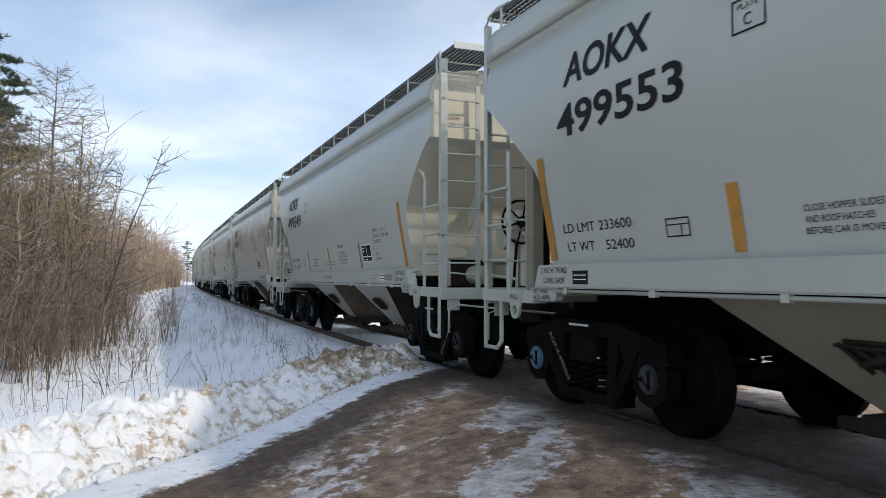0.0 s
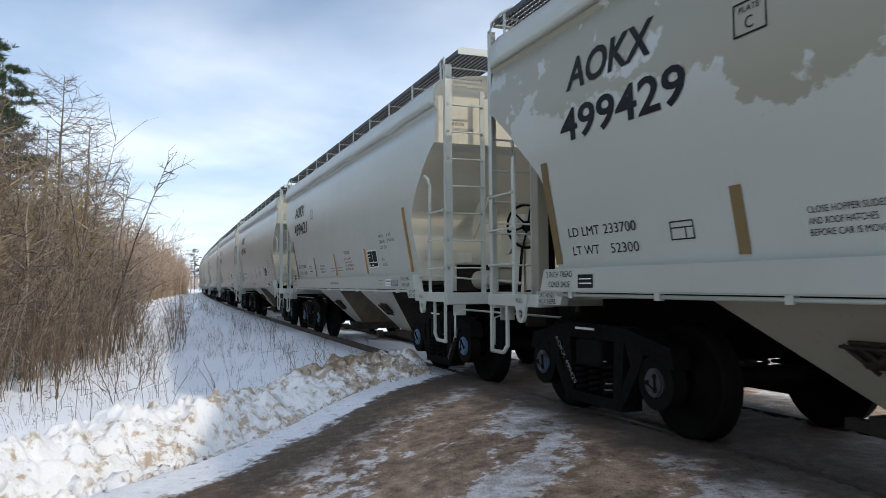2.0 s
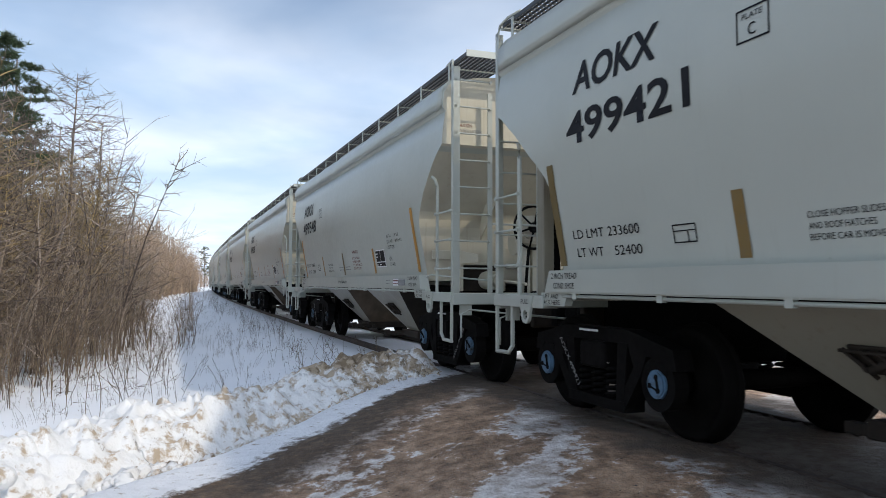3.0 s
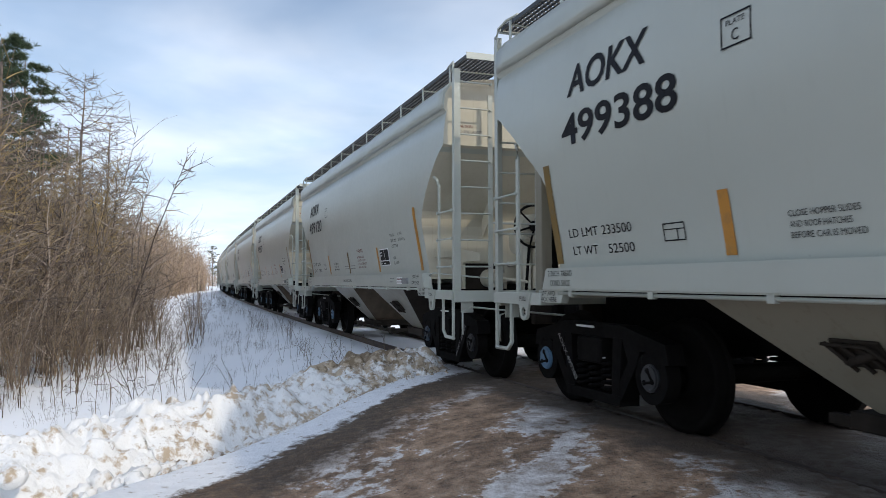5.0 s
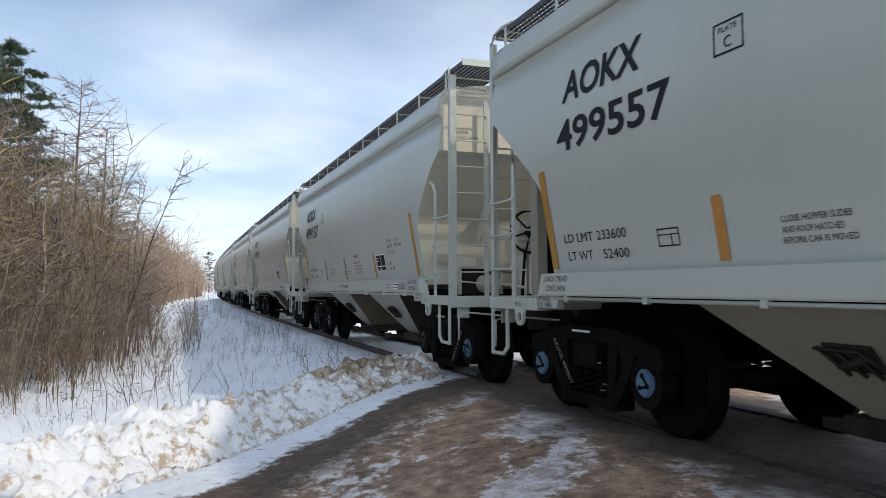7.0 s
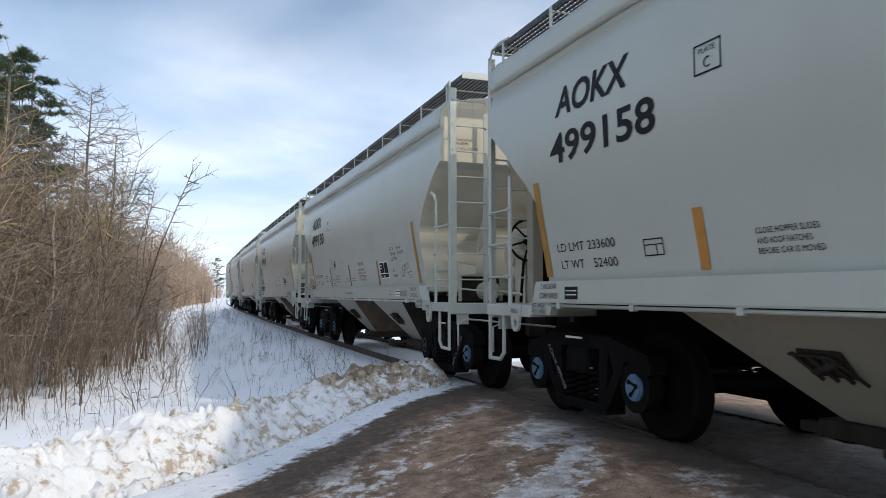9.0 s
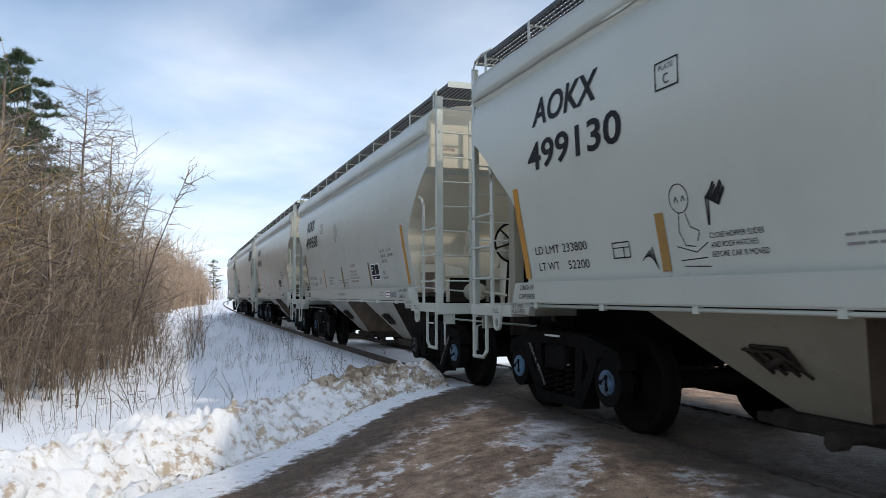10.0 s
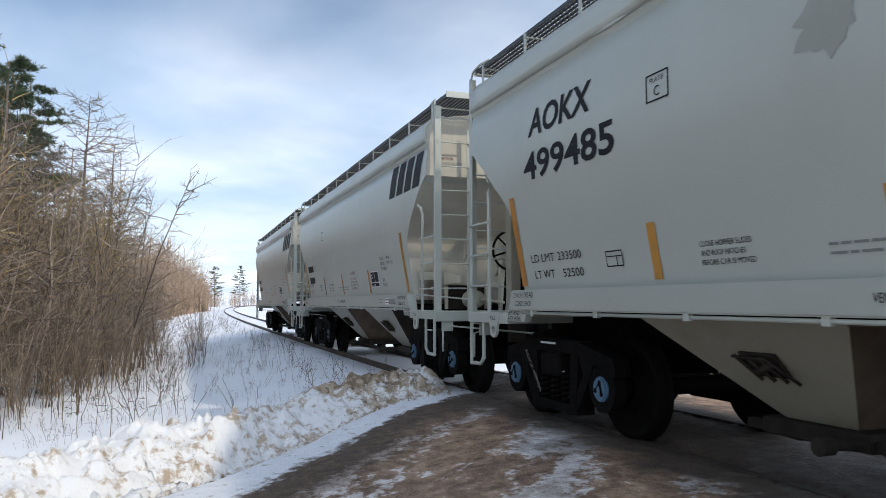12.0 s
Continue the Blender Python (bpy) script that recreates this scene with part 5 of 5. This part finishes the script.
# ---- vegetation ----
class Strands:
    """Collects tapered three-sided stems and twigs into one mesh."""

    def __init__(self):
        self.co, self.fa, self.n = [], [], 0

    def add(self, path, r0, r1):
        path = np.asarray(path, float)
        k = len(path)
        d = np.gradient(path, axis=0)
        d /= np.linalg.norm(d, axis=1)[:, None] + 1e-9
        ref = np.array([0.31, 0.95, 0.05])
        s = np.cross(d, ref)
        s /= np.linalg.norm(s, axis=1)[:, None] + 1e-9
        u = np.cross(s, d)
        r = np.linspace(r0, r1, k)[:, None]
        ring = np.stack([path + (s * math.cos(a) + u * math.sin(a)) * r for a in (0, 2.094, 4.189)], 1).reshape(-1, 3)
        i = (np.arange(k - 1)[:, None] * 3 + np.arange(3)[None, :])
        j = (np.arange(k - 1)[:, None] * 3 + (np.arange(3)[None, :] + 1) % 3)
        self.fa.append(np.stack([i, j, j + 3, i + 3], -1).reshape(-1, 4) + self.n)
        self.co.append(ring)
        self.n += k * 3

    def arrays(self):
        return np.concatenate(self.co), np.concatenate(self.fa)


def shrub(rng, height, stems, twigs, spread=0.35, thick=1.0, lean=0.3, fine=2):
    """A many-stemmed bare shrub with leaning, crooked stems."""
    st = Strands()
    for _ in range(stems):
        a, out = rng.uniform(0, 6.283), rng.uniform(0.05, 1.0)
        base = np.array([math.cos(a), math.sin(a), 0]) * spread * out
        h = height * rng.uniform(0.4, 1.0)
        tilt = np.array([math.cos(a), math.sin(a), 0]) * lean * out + rng.normal(0, lean * 0.45, 3) * [1, 1, 0]
        ts = np.linspace(0, 1, 6)
        wob = np.cumsum(rng.normal(0, 0.021 * h, (6, 3)), 0) * [1, 1, 0.2]
        wob -= wob[0]
        path = base + np.outer(ts, [0, 0, h]) + np.outer(ts ** 1.5, tilt * h) + wob
        r = 0.011 * thick * (h / 3) ** 0.8
        st.add(path, r, 0.0025 * thick)
        for _ in range(twigs):
            t = rng.uniform(0.22, 0.98)
            p = np.array([np.interp(t, ts, path[:, i]) for i in range(3)])
            b = rng.uniform(0, 6.283)
            ln = h * rng.uniform(0.1, 0.34) * (1.2 - t * 0.75)
            d = np.array([math.cos(b) * 0.8, math.sin(b) * 0.8, rng.uniform(-0.05, 1.0)])
            d /= np.linalg.norm(d)
            bend = rng.normal(0, 0.2, 3)
            q = np.array([p, p + d * ln * 0.5 + bend * ln * 0.3, p + d * ln + bend * ln])
            st.add(q, r * 0.45, 0.0018 * thick)
            for _ in range(fine):
                d2 = d + rng.normal(0, 0.5, 3)
                d2 /= np.linalg.norm(d2)
                g = q[1] + (q[2] - q[1]) * rng.random()
                st.add(np.array([g, g + d2 * ln * rng.uniform(0.2, 0.5)]), 0.0028 * thick, 0.0015 * thick)
    return st.arrays()


def scatter(name, variants, places, mat, label, category):
    """Join turned and scaled copies of the variants, standing on the ground, into one object."""
    rng = np.random.default_rng(5)
    co, fa, n = [], [], 0
    for x, y, s in places:
        v, f = variants[rng.integers(len(variants))]
        a = rng.uniform(0, 6.283)
        c, si = math.cos(a), math.sin(a)
        z = float(ground_height(np.array(x), np.array(y))) - 0.03
        p = np.stack([v[:, 0] * c - v[:, 1] * si, v[:, 0] * si + v[:, 1] * c, v[:, 2]], 1) * s + [x, y, z]
        co.append(p)
        fa.append(f + n)
        n += len(v)
    return tagged(quads(name, np.concatenate(co), np.concatenate(fa), mat, False), label, category, kind="stuff")


def brush_edge(x):
    return float(np.interp(x, [-160, -120, -68, -40, -24, -16, -12.3, -8], [1.5, -3.0, -7.4, -5.6, -5.15, -6.2, -7.8, -10.5]))


def build_thickets():
    rng = np.random.default_rng(11)
    tall = [shrub(rng, 7.0, 4, 24, 0.7, 1.35, 0.26, 2) for _ in range(7)]
    mid = [shrub(rng, 4.0, 4, 18, 0.6, 1.2, 0.4, 2) for _ in range(6)]
    low = [shrub(rng, 1.5, 4, 12, 0.4, 1.0, 0.6, 2) for _ in range(5)]
    far = [shrub(rng, 6.2, 8, 10, 1.0, 2.4, 0.14, 1) for _ in range(6)]
    tall_p, mid_p, osier_p, low_p, far_p = [], [], [], [], []
    while len(tall_p) < 200:
        x = -11.0 - 42 * rng.random() ** 1.3
        depth = 1.6 + rng.exponential(4.0)
        if depth > 15:
            continue
        p = (x, brush_edge(x) - depth, rng.uniform(0.5, 0.75) + 0.35 * min(1, depth / 6))
        (osier_p if rng.random() < 0.42 else tall_p).append(p)
    for i in range(30):
        x = rng.uniform(-26, -12.5)
        (osier_p if i % 3 == 0 else tall_p).append((x, brush_edge(x) - rng.uniform(1.5, 6.5), rng.uniform(0.8, 1.05)))
    for _ in range(120):
        x = -12.0 - 45 * rng.random()
        mid_p.append((x, brush_edge(x) - rng.exponential(2.6), rng.uniform(0.55, 1.15)))
    for _ in range(26):
        x = -11.5 - 60 * rng.random() ** 1.3
        low_p.append((x, brush_edge(x) + 0.3 - rng.exponential(1.1), rng.uniform(0.45, 1.1)))
    for _ in range(420):
        x = -84 - 115 * rng.random() ** 1.2
        depth = rng.exponential(7.0)
        far_p.append((x, brush_edge(max(x, -160)) - depth, rng.uniform(1.4, 2.1) * (0.8 + 0.03 * min(12, depth))))
    for _ in range(20):        # tangle at the foot of the nearest thicket
        x = rng.uniform(-18, -10.6)
        low_p.append((x, brush_edge(x) - rng.uniform(-0.35, 3.0), rng.uniform(0.7, 1.5)))
    for _ in range(50):
        x = rng.uniform(-19, -11.5)
        mid_p.append((x, brush_edge(x) - rng.uniform(0.2, 3.5), rng.uniform(0.5, 0.95)))
    for _ in range(16):        # dark tufts standing free in the snow
        x = rng.uniform(-27, -16)
        low_p.append((x, -4.9 - x * rng.uniform(-0.03, 0.02), rng.uniform(0.45, 0.85)))
    lone = [shrub(rng, 1.9, 2, 7, 0.12, 1.25, 0.3, 2) for _ in range(6)]
    lone_p = []
    for _ in range(34):        # single stems between the bank and the thicket
        x = rng.uniform(-16.5, -9.6)
        lone_p.append((x, min(brush_edge(x), -5.2) + rng.uniform(-0.6, 1.3), rng.uniform(0.45, 1.1)))
    scatter("lone_stems", lone, lone_p, WEED, "single dark bare stems standing in the snow", "saplings")
    for _ in range(110):       # knee-high brown brush filling the thicket's foot
        x = -13.0 - 30 * rng.random() ** 1.2
        mid_p.append((x, brush_edge(x) - rng.uniform(-0.2, 3.2), rng.uniform(0.3, 0.62)))
    stout = [shrub(rng, 5.2, 4, 15, 0.7, 2.3, 0.48, 3) for _ in range(5)]
    stout_p = []
    for _ in range(44):
        x = rng.uniform(-24, -12.5)
        stout_p.append((x, brush_edge(x) - rng.uniform(0.3, 4.5), rng.uniform(0.55, 1.05)))
    for x, y in ((-14.4, -5.0), (-15.2, -5.3), (-15.6, -4.9), (-16.5, -5.4), (-17.4, -5.0)):
        low_p.append((x, y, rng.uniform(0.8, 1.0)))
    scatter("stout_shrubs", stout, stout_p, TWIGS, "stout pale and dark bare stems among the brush", "shrubs")
    sapling = [shrub(rng, 3.4, 4, 9, 0.5, 1.3, 0.3, 2) for _ in range(4)]
    sapling_p = []
    for _ in range(11):
        x = rng.uniform(-34, -21)
        sapling_p.append((x, -4.77 - x * rng.uniform(0.012, 0.042), rng.uniform(0.5, 0.95)))
    scatter("dark_saplings", sapling, sapling_p, TWIGS, "dark upright bare saplings at the thicket's edge", "saplings")
    scatter("brown_brush", mid, mid_p, TWIGS, "bare tangled brown shrubs in snow", "brush")
    scatter("brown_thicket", tall, tall_p, TWIGS, "dense thicket of bare brown shrubs in snow", "thicket")
    scatter("osier_thicket", tall, osier_p, OSIER, "bare shrubs with olive-yellow stems in snow", "thicket")
    scatter("low_brush", low, low_p, WEED, "low dark tangled brush at the thicket's edge", "brush")
    scatter("far_thicket", far, far_p, FAR_TWIGS, "far row of bare pinkish-brown trees along the track", "thicket")
    # tree line across the fields, seen past the train except behind the camera
    line_p = []
    for _ in range(260):
        line_p.append((rng.uniform(-260, -8), rng.uniform(48, 75), rng.uniform(0.9, 1.6)))
    for _ in range(120):
        line_p.append((rng.uniform(-420, -250), rng.uniform(-30, 60), rng.uniform(1.1, 1.7)))
    # unseen trees, added behind the camera to darken the car sides
    for _ in range(150):
        line_p.append((rng.uniform(-5, 110), rng.uniform(-60, -26), rng.uniform(1.0, 1.7)))
    scatter("tree_line", far, line_p, FAR_TWIGS, "distant line of bare brown trees across the snow, some added unseen", "trees")
    # dry stalks poking through the snow
    stalk = [shrub(rng, 0.62, 5, 5, 0.3, 1.0, 0.4, 1) for _ in range(6)]
    weed_p = []
    for _ in range(350):
        x = -10.8 - 60 * rng.random() ** 1.5
        y = rng.uniform(brush_edge(x), float(line_y(np.array(x))) - 1.5)
        weed_p.append((x, y, rng.uniform(0.35, 1.05) * (1.25 if y > float(line_y(np.array(x))) - 2.6 else 0.85)))
    for x, y, s in ((-11.3, -5.6, 2.2), (-11.8, -5.0, 1.9), (-12.5, -6.2, 2.4), (-13.0, -4.6, 1.5), (-12.2, -3.6, 1.2), (-11.4, -2.5, 1.4), (-11.6, -1.9, 1.2)):
        weed_p.append((x, y, s))
    scatter("dry_weeds", stalk, weed_p, WEED, "dry brown weed stalks standing in the snow", "weeds")


build_thickets()


def limb_path(rng, p, d, ln, droop, n=6):
    pts, p, d = [np.array(p)], np.array(p, float), np.array(d, float)
    for _ in range(n - 1):
        d = d + rng.normal(0, 0.12, 3) + [0, 0, droop]
        d /= np.linalg.norm(d)
        p = p + d * ln / (n - 1)
        pts.append(p)
    return np.array(pts)


def bare_tree(x, y, height, seed, label, droop=0.05, reach=0.2, limbs=46):
    """A leafless larch or birch: a straight tapered trunk, whorls of thin limbs, fine twigs."""
    rng = np.random.default_rng(seed)
    tree = thing("bare_tree", label, "tree", "bare trees by the track")
    z = float(ground_height(np.array(x), np.array(y))) - 0.05
    tree.matrix_basis = pose(x, y, z)
    trunk = limb_path(rng, (0, 0, 0), (0, 0, 1), height, 0.25, 9)
    trunk[:, :2] *= 0.25
    r0 = 0.012 * height
    t = quads_from_tube(trunk, r0, 0.015, 8)
    part("trunk", t, BARK, tree)
    twigs, boughs = Strands(), Strands()
    for i in range(limbs):
        f = 0.2 + 0.78 * (i + rng.random()) / limbs
        base = np.array([np.interp(f * height, trunk[:, 2], trunk[:, k]) for k in range(3)])
        a = rng.uniform(0, 6.283)
        ln = height * reach * (1.3 - f) ** 0.8 * rng.uniform(0.6, 1.2) + 0.35
        path = limb_path(rng, base, (math.cos(a), math.sin(a), rng.uniform(0.05, 0.6)), ln, droop)
        boughs.add(path, 0.006 * height * (1.15 - f) * 0.5 + 0.008, 0.006)
        for _ in range(18):
            g = rng.uniform(0.2, 1.0)
            q = np.array([np.interp(g, np.linspace(0, 1, 6), path[:, k]) for k in range(3)])
            b = rng.uniform(0, 6.283)
            tw = limb_path(rng, q, (math.cos(b) + math.cos(a) * 0.6, math.sin(b) + math.sin(a) * 0.6, rng.uniform(-0.2, 0.7)), ln * rng.uniform(0.15, 0.4), 0.02, 4)
            twigs.add(tw, 0.011, 0.006)
    for nm, s in (("branchwork", boughs), ("crown", twigs)):
        o = quads(nm, *s.arrays(), BARK, False)
        o.parent = tree
        if nm == "crown":
            tagged(o, kind="stuff")
    return tree


def quads_from_tube(path, r0, r1, sides):
    return tube([tuple(p) for p in path], [float(r) for r in np.linspace(r0, r1, len(path))], sides)


def pine(x, y, height, seed):
    """A white pine: tiers of level boughs carrying tufts of needles, with sky between them."""
    rng = np.random.default_rng(seed)
    tree = thing("pine_tree", "tall dark green pine with level ragged boughs", "tree", "pines by the track")
    z = float(ground_height(np.array(x), np.array(y))) - 0.05
    tree.matrix_basis = pose(x, y, z)
    trunk = limb_path(rng, (0, 0, 0), (0, 0, 1), height, 0.3, 9)
    trunk[:, :2] *= 0.2
    part("trunk", quads_from_tube(trunk, 0.2, 0.03, 8), BARK, tree)
    boughs = Strands()
    tris = []
    for i in range(44):
        f = 0.25 + 0.74 * (i + rng.random()) / 44
        base = np.array([np.interp(f * height, trunk[:, 2], trunk[:, k]) for k in range(3)])
        a = rng.uniform(0, 6.283)
        ln = height * 0.3 * (1.12 - f) ** 0.75 * rng.uniform(0.35, 1.2) + 0.25
        path = limb_path(rng, base, (math.cos(a), math.sin(a), 0.05), ln, 0.03)
        boughs.add(path, 0.035 * (1.2 - f) + 0.01, 0.008)
        for _ in range(int(14 + ln * 13)):
            g = rng.uniform(0.3, 1.0)
            q = np.array([np.interp(g, np.linspace(0, 1, 6), path[:, k]) for k in range(3)]) + rng.normal(0, 1, 3) * [0.2, 0.2, 0.045] * (0.5 + ln / 3)
            for _ in range(16):
                d = rng.normal(0, 1, 3) * [1, 1, 0.7] + [0, 0, 0.55]
                d /= np.linalg.norm(d)
                w = np.cross(d, rng.normal(0, 1, 3))
                w /= np.linalg.norm(w) + 1e-9
                l = rng.uniform(0.16, 0.32)
                tris.append((q - w * 0.02, q + w * 0.02, q + d * l))
    o = quads("branchwork", *boughs.arrays(), BARK, False)
    o.parent = tree
    co = np.array(tris).reshape(-1, 3)
    nd = quads("foliage", co, np.arange(len(co)).reshape(-1, 3), NEEDLES, False)
    nd.parent = tree
    tagged(nd, "dark green needle tufts", kind="stuff")
    return tree


for i in range(16):
    r = random.Random(300 + i)
    bx = -17.0 - 1.7 * i + r.uniform(-1, 1)
    bare_tree(bx, brush_edge(bx) - r.uniform(2.2, 7.5), r.uniform(5.2, 7.8), 60 + i, "slender bare alder standing in the thicket", r.uniform(-0.04, 0.04), 0.24, 26)
pine(-37.5, -11.6, 13.0, 3)
pine(-41.0, -14.2, 15.5, 8)
pine(-32.5, -10.9, 11.0, 13)
pine(-44.0, -12.0, 14.0, 17)
bare_tree(-41.5, -9.3, 12.6, 21, "tall bare larch with a ragged thin crown", 0.0, 0.24, 64)
bare_tree(-46.0, -8.4, 11.0, 22, "bare larch, thin and slightly shorter", 0.0, 0.24, 52)
bare_tree(-30.0, -8.6, 7.6, 23, "slender bare birch among shrubs", -0.02, 0.22, 34)
bare_tree(-36.0, -7.6, 6.8, 24, "slender bare birch among shrubs", -0.02, 0.24, 34)
bare_tree(-27.0, -9.8, 7.4, 25, "slender bare alder among shrubs", 0.03, 0.24, 34)
for i, (x, y, h) in enumerate(((-30, 50, 9), (-38, 54, 11), (-22, 46, 8), (-52, 58, 12), (-68, 60, 10), (-17, 52, 9), (-300, 10, 16), (-330, 22, 18))):
    pine(x, y, h, 40 + i)


# ---- beyond the crossing ----
ENAMEL_RED = plain("red_sign_enamel", (0.5, 0.03, 0.035), 0.15, 12, 0.4)
CAR_RED = plain("red_car_paint", (0.32, 0.02, 0.025), 0.1, 4, 0.25)
ZINC = plain("galvanised_sign_back", (0.4, 0.41, 0.42), 0.15, 10, 0.45, 0.6)
TINTED = plain("dark_window_glass", (0.02, 0.022, 0.025), 0.1, 4, 0.08)


def stop_sign(x, y, turn):
    sign = thing("stop_sign", "red octagonal stop sign on a steel post", "road sign")
    sign.matrix_basis = pose(x, y, float(ground_height(np.array(x), np.array(y))), 0, 0, turn)
    part("post", box((-0.03, 0.0, -0.2), (0.03, 0.04, 3.2), 0.005), ZINC, sign)
    for name, r, y0, mat in (("border", 0.38, -0.008, WHITE_INK), ("plate", 0.355, -0.016, ENAMEL_RED)):
        pts = [(r * math.cos(math.pi / 8 + k * math.pi / 4), 2.85 + r * math.sin(math.pi / 8 + k * math.pi / 4)) for k in range(8)]
        part(name, plate_shape(pts, y0, y0 + 0.006), mat, sign)
    part("lettering", at_plane(lettering("STOP", 0.24, WHITE_INK, 0.56), -0.28, -0.02, 2.73), None, sign)


def round_sign(x, y, turn):
    sign = thing("round_sign", "grey back of a round warning sign on a post", "road sign")
    sign.matrix_basis = pose(x, y, float(ground_height(np.array(x), np.array(y))), 0, 0, turn)
    part("post", box((-0.03, 0.0, -0.2), (0.03, 0.04, 2.7), 0.005), ZINC, sign)
    bm = bmesh.new()
    add_disc(bm, (0, -0.01, 2.35), 0.4, 0.012, 28)
    part("disc", bm, ZINC, sign)


def parked_car(x, y, turn):
    car = thing("parked_car", "dark red sport utility car parked on snow", "car")
    car.matrix_basis = pose(x, y, float(ground_height(np.array(x), np.array(y))) + 0.02, 0, 0, turn)
    pts = [(-2.2, 0.35), (2.2, 0.35), (2.25, 0.75), (2.1, 1.0), (1.1, 1.08), (-2.15, 1.08), (-2.28, 0.7)]
    bm = plate_shape(pts, -0.9, 0.9)
    bmesh.ops.bevel(bm, geom=list(bm.edges), offset=0.06, segments=3, affect="EDGES")
    part("body", bm, CAR_RED, car)
    bm = plate_shape([(1.05, 1.07), (0.45, 1.62), (-1.7, 1.66), (-2.05, 1.07)], -0.78, 0.78)
    bmesh.ops.bevel(bm, geom=list(bm.edges), offset=0.07, segments=3, affect="EDGES")
    cab = part("cabin", bm, CAR_RED, car)
    for y0 in (-0.786, 0.78):
        for a, b in ((-1.75, -0.75), (-0.65, 0.25)):
            part("window", plate_shape([(b + 0.25 if b > 0 else b, 1.14), (b, 1.54), (a + 0.12, 1.56), (a, 1.14)], y0, y0 + 0.006), TINTED, cab)
    for u in (-1.4, 1.4):
        for y0 in (-0.84, 0.84):
            bm = bmesh.new()
            add_disc(bm, (u, y0, 0.34), 0.34, 0.2, 24)
            w = part("wheel", bm, RUBBER, car)
            bm = bmesh.new()
            add_disc(bm, (u, y0 + (0.1 if y0 > 0 else -0.1), 0.34), 0.2, 0.02, 18)
            part("rim", bm, ZINC, w)


stop_sign(-25.2, 23.7, 40)
round_sign(-23.5, 20.6, 40)
parked_car(-26.0, 30.5, 35)

motions()
